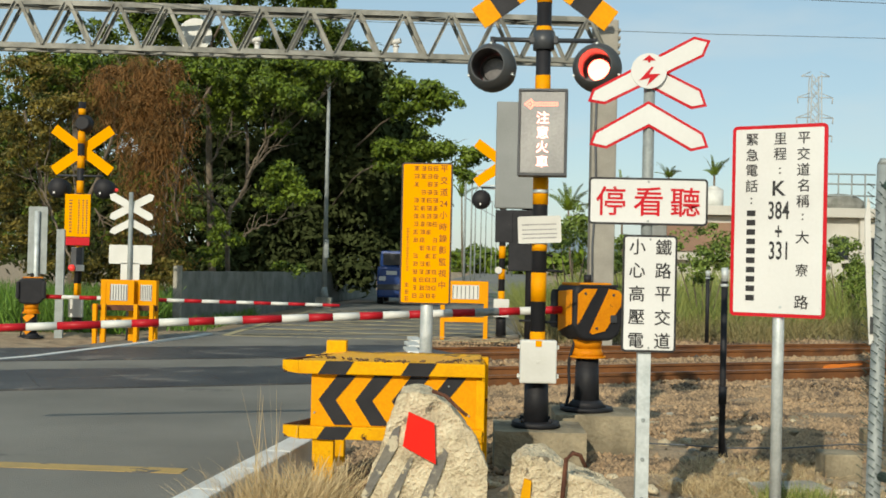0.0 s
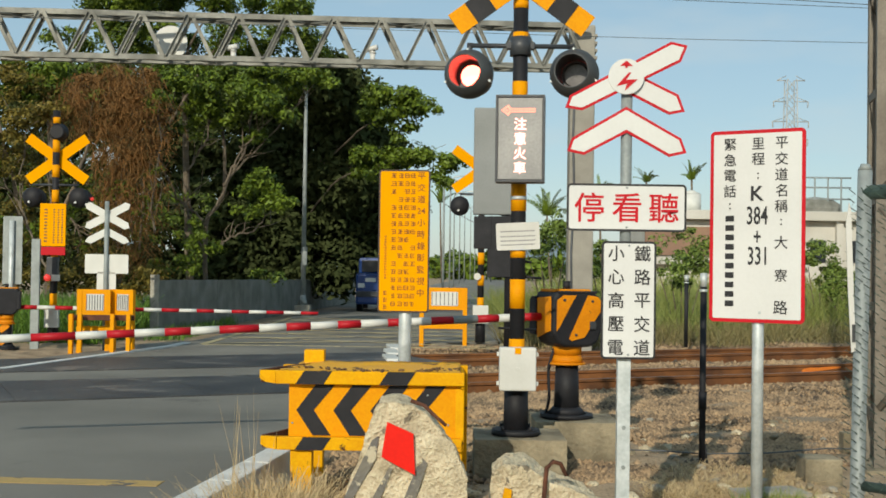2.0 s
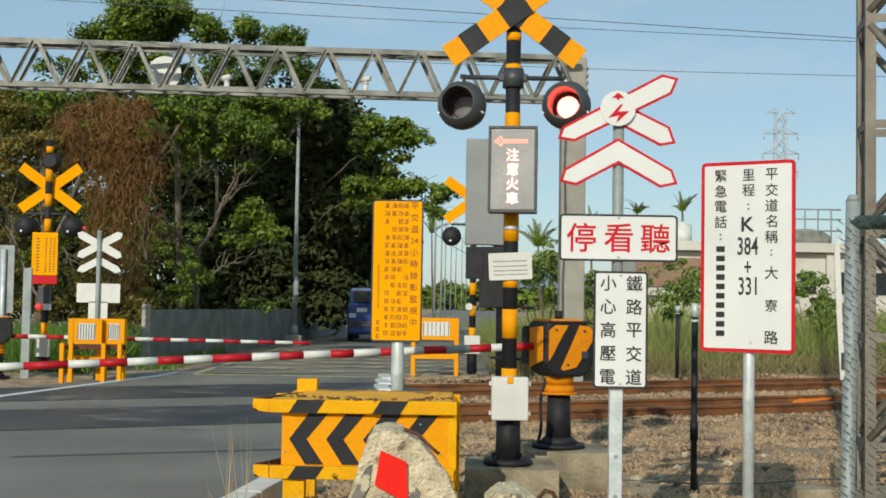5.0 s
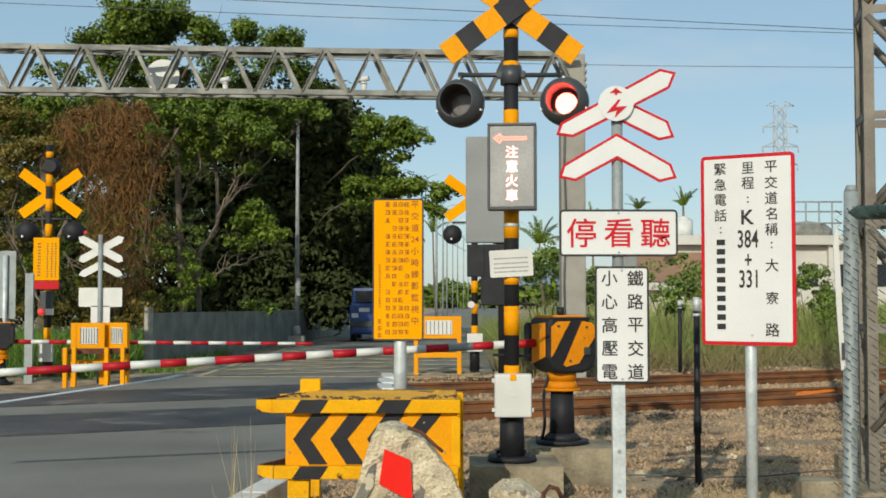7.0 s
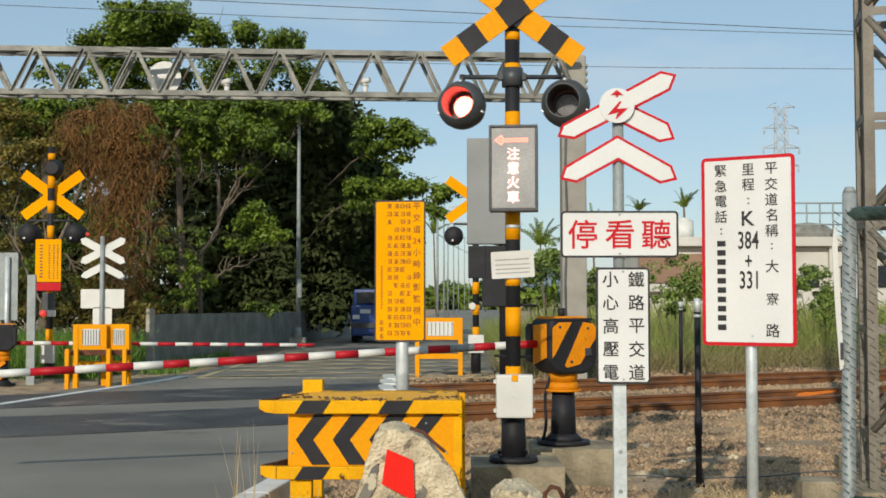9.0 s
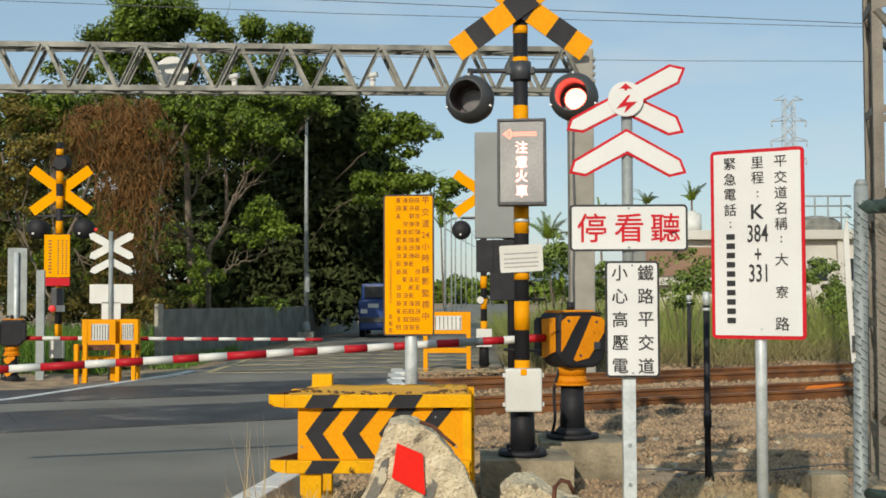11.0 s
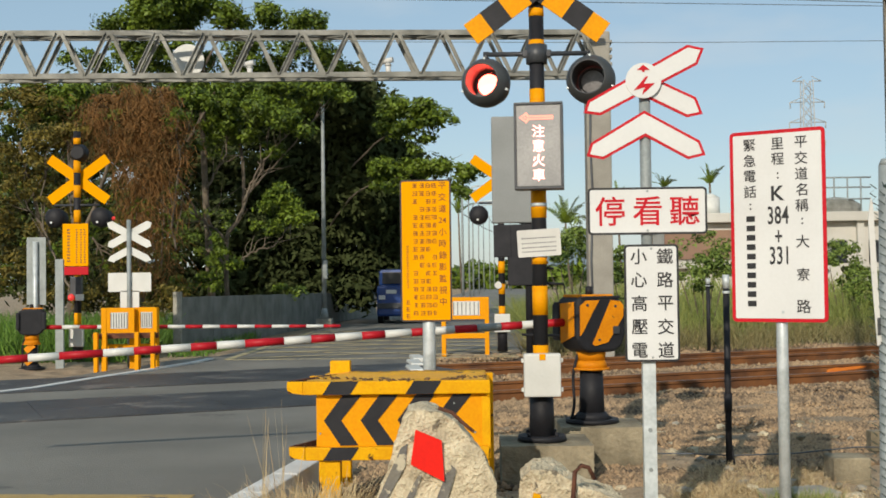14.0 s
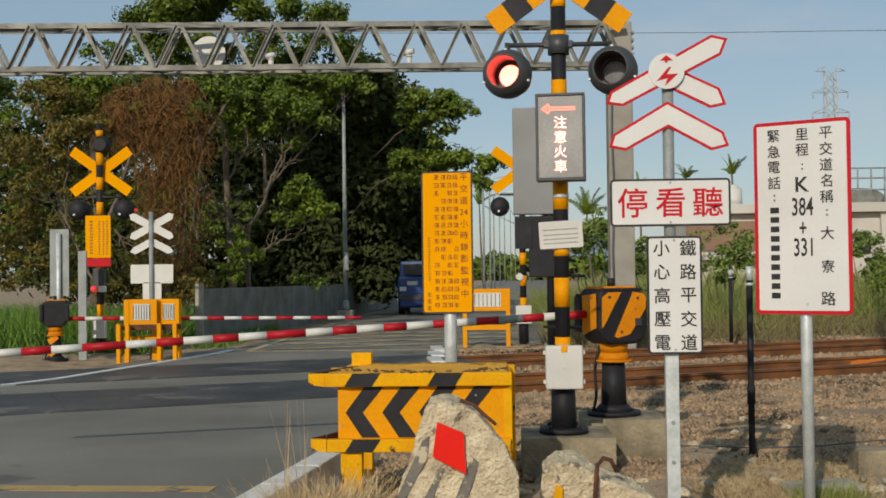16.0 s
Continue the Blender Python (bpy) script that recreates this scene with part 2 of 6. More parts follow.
def plate(bm, pts, y0, y1, mi=0):
    """A plate whose outline pts lies in x and z, from depth y0 to y1."""
    a = [bm.verts.new((x, y0, z)) for x, z in pts]
    b = [bm.verts.new((x, y1, z)) for x, z in pts]
    fs = [bm.faces.new(a), bm.faces.new(b[::-1])]
    for i in range(len(pts)):
        j = (i + 1) % len(pts)
        fs.append(bm.faces.new((a[j], a[i], b[i], b[j])))
    for f in fs:
        f.material_index = mi
    bmesh.ops.recalc_face_normals(bm, faces=fs)
    return bm


def rounded(w, h, r, n=5):
    pts = []
    for cx, cz, a0 in ((w / 2 - r, h / 2 - r, 0), (-w / 2 + r, h / 2 - r, 90), (-w / 2 + r, -h / 2 + r, 180), (w / 2 - r, -h / 2 + r, 270)):
        for i in range(n):
            a = radians(a0 + 90 * i / (n - 1))
            pts.append((cx + r * math.cos(a), cz + r * math.sin(a)))
    return pts


def inset(pts, d):
    """The outline pts (anticlockwise) moved inwards by d."""
    out, n = [], len(pts)
    for i in range(n):
        p, q, r = Vector(pts[i - 1]), Vector(pts[i]), Vector(pts[(i + 1) % n])
        n1, n2 = (q - p).normalized(), (r - q).normalized()
        n1, n2 = Vector((-n1.y, n1.x)), Vector((-n2.y, n2.x))
        k = (n1 + n2) / max(0.3, 1 + n1.dot(n2))
        out.append(tuple(q + k * d))
    return out


def lettering(name, items, material, parent, y=0.0, bold=0.0, sx=1.0):
    """items: (text, x, z, height), each centred there, upright, facing -y, each a part of its own."""
    for body, x, z, h in items:
        cu = bpy.data.curves.new("t", "FONT")
        cu.body, cu.size, cu.align_x, cu.align_y, cu.extrude, cu.resolution_u = body, h, "CENTER", "CENTER", 0.0008, 2
        cu.offset = bold * h
        ob = bpy.data.objects.new("t", cu)
        scene.collection.objects.link(ob)
        bpy.context.view_layer.update()
        me = bpy.data.meshes.new_from_object(ob.evaluated_get(bpy.context.evaluated_depsgraph_get()))
        xs = [v.co.x for v in me.vertices]
        ys = [v.co.y for v in me.vertices]
        ox, oy = (min(xs) + max(xs)) / 2, (min(ys) + max(ys)) / 2
        me.transform(Matrix.Translation((x, y, z)) @ Matrix.Rotation(radians(90), 4, "X") @ Matrix.Diagonal((sx, 1, 1, 1)) @ Matrix.Translation((-ox, -oy, 0)))
        me.materials.clear()
        part(name, me, material, parent)
        bpy.data.objects.remove(ob)
        bpy.data.curves.remove(cu)


def bars(name, rows, material, parent, y):
    """rows: x, z, width, height of marks too small to read."""
    bm = bmesh.new()
    for x, z, w, h in rows:
        box(bm, (x, y, z), (w, 0.0012, h))
    return tagged(part(name, bm, material, parent), kind="stuff")


def quads(name, verts, material):
    """A mesh of loose quads from an array (n, 4, 3)."""
    n = len(verts)
    me = bpy.data.meshes.new(name)
    me.vertices.add(n * 4)
    me.vertices.foreach_set("co", np.asarray(verts, np.float32).ravel())
    me.loops.add(n * 4)
    me.loops.foreach_set("vertex_index", np.arange(n * 4, dtype=np.int32))
    me.polygons.add(n)
    me.polygons.foreach_set("loop_start", np.arange(0, n * 4, 4, dtype=np.int32))
    me.polygons.foreach_set("loop_total", np.full(n, 4, np.int32))
    me.update(calc_edges=True)
    return me


def leaves(rng, blobs, size, tuft=0.34, open_to=0.30):
    """Leaf quads in rounded sprays that fill ellipsoids (x, y, z, rx, ry, rz, count); the leaves of a spray face outwards and up."""
    out = []
    for cx, cy, cz, rx, ry, rz, n in blobs:
        k = max(5, n // 48)
        d = rng.normal(size=(k, 3))
        d /= np.linalg.norm(d, axis=1)[:, None]
        centre = d * rng.uniform(0.30, 1.0, (k, 1)) ** 0.6 * (rx, ry, rz) + (cx, cy, cz)
        wave = np.sin(centre[:, 0] * 2.3 + cz) + np.sin(centre[:, 2] * 3.1 + cx) + np.sin(centre[:, 0] * 5.1 - centre[:, 2] * 4.3)
        centre = centre[wave > np.quantile(wave, open_to)]
        k = len(centre)
        which = rng.integers(0, k, n)
        big = tuft * rng.uniform(0.45, 1.25, (k, 1))
        e = rng.normal(size=(n, 3)) + (0, 0, 0.35)
        e /= np.linalg.norm(e, axis=1)[:, None]
        p = centre[which] + e * big[which] * rng.uniform(0.35, 1.12, (n, 1)) * (1.15, 1.15, 0.72)
        nor = e + (0, 0, 0.35) + rng.normal(size=(n, 3)) * 0.55
        nor /= np.linalg.norm(nor, axis=1)[:, None]
        a = np.cross(nor, rng.normal(size=(n, 3)))
        a /= np.linalg.norm(a, axis=1)[:, None]
        b = np.cross(nor, a)
        l = size * rng.uniform(0.6, 1.35, (n, 1))
        a, b = a * l, b * l * 0.48
        out.append(np.stack([p - a, p - b * 0.9 + a * 0.1, p + a, p + b * 0.9 + a * 0.1], 1))
    return np.concatenate(out)


def limb(bm, pts, r0, r1, seg=7):
    """One bent tube through pts, tapering from r0 to r1."""
    pts = [Vector(p) for p in pts]
    n, rings = len(pts), []
    for i, p in enumerate(pts):
        d = (pts[min(i + 1, n - 1)] - pts[max(i - 1, 0)]).normalized()
        s = d.cross(Vector((0.31, 0.83, 0.46))).normalized()
        t = d.cross(s)
        r = r0 + (r1 - r0) * i / (n - 1)
        rings.append([bm.verts.new(p + (s * math.cos(2 * math.pi * k / seg) + t * math.sin(2 * math.pi * k / seg)) * r) for k in range(seg)])
    made = []
    for a, b in zip(rings[:-1], rings[1:]):
        for k in range(seg):
            made.append(bm.faces.new((a[k], a[(k + 1) % seg], b[(k + 1) % seg], b[k])))
            made[-1].smooth = True
    made += [bm.faces.new(rings[0][::-1]), bm.faces.new(rings[-1])]
    bmesh.ops.recalc_face_normals(bm, faces=made)
    return bm


def bough(bm, pts, r0, r1, seg=7, steps=5, wobble=0.0, rng=None):
    """A limb that bends smoothly through pts."""
    pts = [Vector(p) for p in pts]
    ext = [pts[0] * 2 - pts[1]] + pts + [pts[-1] * 2 - pts[-2]]
    out = []
    for i in range(len(pts) - 1):
        p0, p1, p2, p3 = ext[i:i + 4]
        for k in range(steps):
            t = k / steps
            q = 0.5 * (2 * p1 + (p2 - p0) * t + (2 * p0 - 5 * p1 + 4 * p2 - p3) * t * t + (3 * p1 - p0 - 3 * p2 + p3) * t ** 3)
            out.append(q + (Vector(rng.normal(size=3)) * wobble if wobble and out else Vector()))
    out.append(pts[-1])
    return limb(bm, out, r0, r1, seg)


def blades(rng, n, area, height, width, lean=0.35, z=0.0, keep=None):
    """Upright grass blades, each a narrow quad, over (x0, x1, y0, y1)."""
    x, y = rng.uniform(area[0], area[1], n), rng.uniform(area[2], area[3], n)
    if keep is not None:
        k = keep(x, y)
        x, y = x[k], y[k]
        n = len(x)
    h = height * rng.uniform(0.45, 1.15, n)
    a = rng.uniform(0, 2 * np.pi, n)
    w = width * rng.uniform(0.6, 1.3, n)
    l = rng.normal(size=(n, 2)) * lean * h[:, None]
    zz = z(x, y) if callable(z) else np.full(n, z)
    p = np.stack([x, y, zz], 1)
    u = np.stack([np.cos(a) * w, np.sin(a) * w, np.zeros(n)], 1)
    top = p + np.stack([l[:, 0], l[:, 1], h], 1)
    return np.stack([p - u, p + u, top + u * 0.15, top - u * 0.15], 1)


# ---- plan ----
# y runs along the road away from the eye, the tracks cross it at a slant
TA = radians(25.3)
TU = Vector((math.cos(TA), math.sin(TA), 0))
TN = Vector((-math.sin(TA), math.cos(TA), 0))
NEAR_TRACK, FAR_TRACK = Vector((-1.84, 13.0, -0.142)), Vector((-1.84, 16.5, -0.142))


def from_track(x, y):
    """Distance past the near track's centre line, square to it."""
    return -(x + 1.84) * math.sin(TA) + (y - 13.0) * math.cos(TA)


def interp(v, table):
    return np.interp(v, [r[0] for r in table], [r[1] for r in table])


RIGHT_EDGE = [(-60, -7), (2, -1.86), (6.18, -1.36), (8.39, -1.08), (9.6, -0.95), (14, -0.9), (18.4, -0.85), (20.5, -0.7), (21.5, 1.2), (26, 1.8), (60, 3.6), (250, 12)]
LEFT_EDGE = [(-60, -14), (2, -10), (10, -7.2), (14.33, -5.33), (18.69, -4.39), (22, -4.15), (40, -3.9), (60, -2.8), (250, 3.5)]


def land(x, y):
    """Height of the ground beside the road."""
    s = from_track(x, y)
    bed = -0.14 + 0.10 * np.clip((s - 4.6) / 1.2, 0, 1)
    right = x > interp(y, RIGHT_EDGE)
    left = -0.04 - 0.10 * np.clip(1 - np.abs(s - 1.6) / 3.2, 0, 1) ** 0.5
    return np.where(right, bed, left)


# ---- ground, road, tracks ----
def build_ground():
    fx, fy = np.arange(-12, 14.01, 0.3), np.arange(2, 26.01, 0.3)
    xs = np.concatenate([[-2500, -800, -250, -100, -50, -25], fx, [18, 30, 60, 120, 300, 900, 2500]])
    ys = np.concatenate([[-300, -80, -30, -10, -4], fy, [29, 33, 40, 55, 80, 130, 250, 600, 1500, 3500]])
    X, Y = np.meshgrid(xs, ys)
    Z = land(X, Y)
    rng = np.random.default_rng(3)
    near = (Y < 26) & (Y > 2) & (np.abs(X) < 14)
    off = (X > interp(Y, RIGHT_EDGE) + 0.35) | (X < interp(Y, LEFT_EDGE) - 0.35)
    Z = Z + np.where(near & off, rng.uniform(-0.03, 0.035, X.shape), 0)
    n, m = X.shape
    v = np.stack([X.ravel(), Y.ravel(), Z.ravel()], 1)
    faces = [(i * m + j, i * m + j + 1, (i + 1) * m + j + 1, (i + 1) * m + j) for i in range(n - 1) for j in range(m - 1)]
    me = bpy.data.meshes.new("ground")
    me.from_pydata(v.tolist(), [], faces)
    single("ground", me, M_SOIL, "dry brown soil with sparse grass beside the road", "ground", kind="structure", smooth=True)


def ribbon(bm, rows, z0, z1):
    """rows: (left x, right x, y)."""
    prev = None
    for l, r, y in rows:
        cur = [bm.verts.new(p) for p in ((l, y, z1), (r, y, z1), (r, y, z0), (l, y, z0))]
        if prev:
            for i in range(4):
                j = (i + 1) % 4
                bm.faces.new((prev[i], prev[j], cur[j], cur[i]))
        else:
            bm.faces.new(cur[::-1])
        prev = cur
    bm.faces.new(prev)
    bmesh.ops.recalc_face_normals(bm, faces=bm.faces)
    return bm


LINE_TOP = 0.022


def build_road():
    ys = [-60, -20, 2, 4, 6.18, 8.39, 9.6, 12, 14.33, 16, 18.4, 19.5, 20.5, 21.5, 24, 26, 32, 40, 60, 120, 250]
    rows = [(float(interp(y, LEFT_EDGE)) - (0.6 if y < 20 else 0.1), float(interp(y, RIGHT_EDGE)), y) for y in ys]
    road = single("road", ribbon(bmesh.new(), rows, -0.2, 0.0), M_ASPH, "grey worn asphalt road leading over the railway crossing", "road", kind="structure")
    # markings
    bm = bmesh.new()
    ribbon(bm, [(float(interp(y, LEFT_EDGE)) - 0.06, float(interp(y, LEFT_EDGE)) + 0.07, y) for y in (9, 12, 14.33, 16.5, 18.69, 19.6)], 0.001, LINE_TOP)
    part("edge_line", bm, M_LINEW, road, "worn white edge line")
    bm = bmesh.new()
    m = Matrix.Translation((-3.4, 7.02, 0.0025)) @ Matrix.Rotation(radians(-3), 4, "Z")
    box(bm, (0, 0, 0), (3.5, 0.17, 0.003), m=m)
    part("stop_line", bm, M_LINEY, road, "faded yellow stop line")
    # yellow box markings past the tracks
    bm = bmesh.new()
    for y in (19.4, 30.0):
        box(bm, (-1.6, y, 0.0025), (4.8, 0.13, 0.003))
    for x0, x1 in ((-4.0, -4.0), (0.9, 1.4)):
        d = Vector((x1 - x0, 10.6, 0))
        box(bm, (0, 0, 0), (0.13, d.length, 0.003), m=Matrix.Translation(((x0 + x1) / 2, 24.7, 0.0065)) @ Matrix.Rotation(math.atan2(-d.x, d.y), 4, "Z"))
    for i in range(7):
        for sgn in (1, -1):
            cy = 20.6 + i * 1.45
            a = Matrix.Translation((-1.55, cy, 0.0105 + 0.004 * (sgn > 0))) @ Matrix.Rotation(sgn * radians(24), 4, "Z")
            box(bm, (0, 0, 0), (5.0, 0.11, 0.003), m=a)
    part("box_marking", bm, M_BOXY, road, "faded yellow criss-cross box marking")
    # white kerb markers at the edge of the crossing
    for x, y in ((-0.80, 16.7), (-0.85, 17.9), (-0.87, 19.1)):
        bm = bmesh.new()
        box(bm, (0, 0, 0.015), (0.19, 0.95, 0.07), 0.02, Matrix.Translation((x, y, 0)) @ Matrix.Rotation(radians(7), 4, "Z"))
        part("edge_block", bm, M_WHITE, road, "white painted edge block")
    # kerb in segments
    kerb = thing("kerb", (0, 0, 0), "white painted concrete kerb along the road edge", "kerb", kind="structure")
    ys2 = np.arange(2.2, 9.0, 0.62)
    for i, (a, b) in enumerate(zip(ys2[:-1], ys2[1:])):
        xa, xb = float(interp(a, RIGHT_EDGE)), float(interp(b, RIGHT_EDGE))
        bm = bmesh.new()
        d = Vector((xb - xa, b - a, 0))
        box(bm, (0, 0, 0), (0.17, d.length - 0.012, 0.22), 0.015, Matrix.Translation(((xa + xb) / 2 + 0.09, (a + b) / 2, -0.01)) @ Matrix.Rotation(math.atan2(-d.x, d.y), 4, "Z"))
        part("kerb_stone", bm, M_LINEW, kerb)


def build_tracks():
    for c in (NEAR_TRACK, FAR_TRACK):
        tr = thing("railway_track", c, "rusty steel rails on stone ballast crossing the road", "railway track", "railway tracks", "structure", rz=math.degrees(TA))
        for s in (-0.535, 0.535):
            bm = bmesh.new()
            prof = [(-0.065, 0.0), (0.065, 0.0), (0.065, 0.012), (0.012, 0.03), (0.012, 0.11), (0.034, 0.12), (0.034, 0.15), (-0.034, 0.15), (-0.034, 0.12), (-0.012, 0.11), (-0.012, 0.03), (-0.065, 0.012)]
            plate(bm, prof, -60, 60)
            bm.transform(Matrix.Rotation(radians(-90), 4, "Z"))
            bm.transform(Matrix.Translation((0, s, 0.0)))
            for f in bm.faces:
                f.material_index = 1 if f.normal.z > 0.9 and f.calc_center_median().z > 0.14 else 0
            part("rail", bm, (M_RAIL, M_RAILTOP), tr)
        # rubber road panels sit over the rails across the road
        x0, x1 = (-7.3, 1.3) if c is NEAR_TRACK else (-6.6, 1.5)
        k = 0
        x = x0
        while x < x1 - 0.1:
            for s, w in ((-0.50, 0.985), (0.495, 0.985)):
                bm = bmesh.new()
                box(bm, (x + 0.447, s, 0.148), (0.894, w, 0.014 + 0.006 * ((k * 7) % 3) / 3), 0.003)
                part("panel", bm, M_PAD, tr)
                k += 1
            x += 0.9
    # an orange mark painted on the rail web
    d = 8.15
    p = NEAR_TRACK + TU * d + TN * (0.535 - 0.016)
    bm = bmesh.new()
    m = Matrix.Translation(p) @ Matrix.Rotation(TA, 4, "Z")
    plate(bm, [(-0.36, 0.045), (-0.30, 0.038), (0.10, 0.062), (0.36, 0.085), (0.37, 0.108), (0.15, 0.112), (-0.05, 0.098), (-0.20, 0.105), (-0.33, 0.082)], -0.004, 0.004)
    bm.transform(m)
    single("paint_mark", bm, M_RAILOR, "orange paint mark on the rail web", "paint mark", kind="structure")


def build_ballast():
    rng = np.random.default_rng(11)
    # small crushed stones, each a squashed octahedron, thicker on the near side
    near, far = 190000, 70000
    x = np.concatenate([rng.uniform(-0.9, 4.6, near), rng.uniform(-1.0, 9.5, far)])
    y = np.concatenate([rng.uniform(6.6, 13.5, near), rng.uniform(12.0, 23.0, far)])
    s = from_track(x, y)
    bare = np.sin(x * 2.7 + 1.0) * np.sin(y * 2.1) + rng.normal(size=len(x)) * 0.5
    keep = (s > -5.9) & (s < 5.6) & (x > np.maximum(interp(y, RIGHT_EDGE) + 0.1, -0.85)) & ((s > -2.4) | (bare > -0.35))
    x, y, s = x[keep], y[keep], s[keep]
    z = land(x, y) + 0.012 + np.where(s > -2.2, 0.012, 0.0) + 0.022 * np.sin(x * 3.1) * np.sin(y * 2.3)
    for c in (0.0, 3.164):
        z = np.where(np.abs(s - c) < 0.60, -0.15, z)
    r = 0.008 + 0.030 * rng.uniform(0, 1, len(x)) ** 2.6 + 0.008 * (s > -1.2) + 0.022 * (rng.uniform(size=len(x)) > 0.988)
    base = np.array([(1, 0, 0), (0, 1, 0), (-1, 0, 0), (0, -1, 0), (0, 0, 0.8), (0, 0, -0.8)])
    a = rng.uniform(0, 6.28, len(x))
    v = base[None] * r[:, None, None] * rng.uniform(0.5, 1.4, (len(x), 6, 1))
    ca, sa = np.cos(a)[:, None], np.sin(a)[:, None]
    vx, vy = v[..., 0] * ca - v[..., 1] * sa, v[..., 0] * sa + v[..., 1] * ca
    V = np.stack([vx + x[:, None], vy + y[:, None], v[..., 2] + z[:, None]], -1).reshape(-1, 3)
    tri = np.array([(0, 1, 4), (1, 2, 4), (2, 3, 4), (3, 0, 4), (1, 0, 5), (2, 1, 5), (3, 2, 5), (0, 3, 5)])
    Fc = (tri[None] + 6 * np.arange(len(x))[:, None, None]).reshape(-1, 3)
    me = bpy.data.meshes.new("ballast")
    me.vertices.add(len(V))
    me.vertices.foreach_set("co", V.astype(np.float32).ravel())
    me.loops.add(len(Fc) * 3)
    me.loops.foreach_set("vertex_index", Fc.astype(np.int32).ravel())
    me.polygons.add(len(Fc))
    me.polygons.foreach_set("loop_start", np.arange(0, len(Fc) * 3, 3, dtype=np.int32))
    me.polygons.foreach_set("loop_total", np.full(len(Fc), 3, np.int32))
    me.update(calc_edges=True)
    single("ballast", me, M_BALLAST, "brown and grey crushed stones between and beside the rails", "gravel", kind="stuff")


build_ground()
build_road()
build_tracks()
build_ballast()


# ---- the near signal and its barrier ----
def banded_pole(parent, r, bands, first, top_z, seg=20):
    """A round pole painted in bands; bands: the heights where the colour changes."""
    pole = part("pole", rod(bmesh.new(), (0, 0, bands[0]), (0, 0, bands[-1]), r, seg=seg), M_BLACK, parent)
    mi = first
    for a, b in zip(bands[:-1], bands[1:]):
        if mi == 0:
            part("yellow_band", rod(bmesh.new(), (0, 0, a), (0, 0, b), r + 0.002, seg=seg), M_YEL, pole)
        mi = 1 - mi
    return pole


def cross_arm(parent, half, width, ang, y, cz, cuts):
    """One striped arm; cuts: distances from the middle where its colour changes."""
    m = Matrix.Rotation(radians(-ang), 4, "Y")
    arm = part("cross_arm", box(bmesh.new(), (0, 0, 0), (2 * half, 0.012, width), 0.002, m), M_YEL, parent)
    arm.location = (0, y, cz)
    for a, b in cuts:
        part("stripe", box(bmesh.new(), ((a + b) / 2, -0.003, 0), (b - a, 0.012, width + 0.002), m=m), M_BLACK, arm)


def lamp_unit(parent, x, z, yaw, name="lamp"):
    """A round crossing lamp: ring plate, hooded recess, housing, and the turning lens."""
    m = pose(x, -0.09, z, 0, 0, yaw)
    bm = bmesh.new()
    n = 36
    prof = [(0.168, 0.06), (0.170, 0.0), (0.162, -0.016), (0.120, -0.125), (0.112, -0.125), (0.110, -0.118)]
    rings = []
    for r, y in prof:
        rings.append([bm.verts.new((r * math.cos(2 * math.pi * i / n), y, r * math.sin(2 * math.pi * i / n))) for i in range(n)])
    for a, b in zip(rings[:-1], rings[1:]):
        for i in range(n):
            bm.faces.new((a[i], a[(i + 1) % n], b[(i + 1) % n], b[i])).smooth = True
    bmesh.ops.recalc_face_normals(bm, faces=bm.faces)
    lamp = part(name, bm, M_HOOD, parent, "round grey lamp with a deep hood")
    lamp.matrix_basis = m
    bm = bmesh.new()
    rod(bm, (0, -0.12, 0), (0, 0.24, 0), 0.110, 0.108, 32, caps=False)
    part("recess", bm, mat_recess, lamp)
    bm = bmesh.new()
    rod(bm, (0, 0.03, 0), (0, 0.26, 0), 0.165, 0.12, 28)
    for f in list(bm.faces):
        if f.calc_center_median().y < 0.04 and len(f.verts) > 4:
            bm.faces.remove(f)
    part("housing", bm, M_HOOD, lamp)
    for a in (200, 340, 90):
        bm = bmesh.new()
        rod(bm, (0.166 * math.cos(radians(a)), -0.03, 0.166 * math.sin(radians(a))), (0.166 * math.cos(radians(a)), 0.02, 0.166 * math.sin(radians(a))), 0.008, seg=8)
        part("screw", bm, M_GALV, lamp)
    bm = bmesh.new()
    rod(bm, (0, -0.004, 0), (0, 0.004, 0), 0.1065, seg=32, mi=2)
    rod(bm, (0, -0.012, 0), (0, -0.0045, 0), 0.072, 0.077, 28, mi=0)
    rod(bm, (0, 0.0045, 0), (0, 0.012, 0), 0.090, 0.080, 28, mi=1)
    lens = part("lens", bm, (M_LENSON, M_LENSOFF, M_HOOD), lamp, "red signal lens that lights in turn")
    lens.location = (0, 0.115, 0)
    return lens


mat_recess = mat("hood_inside", (0.060, 0.052, 0.050), (0.04, 0.036, 0.035), 6, 0.45, bump=0.05)


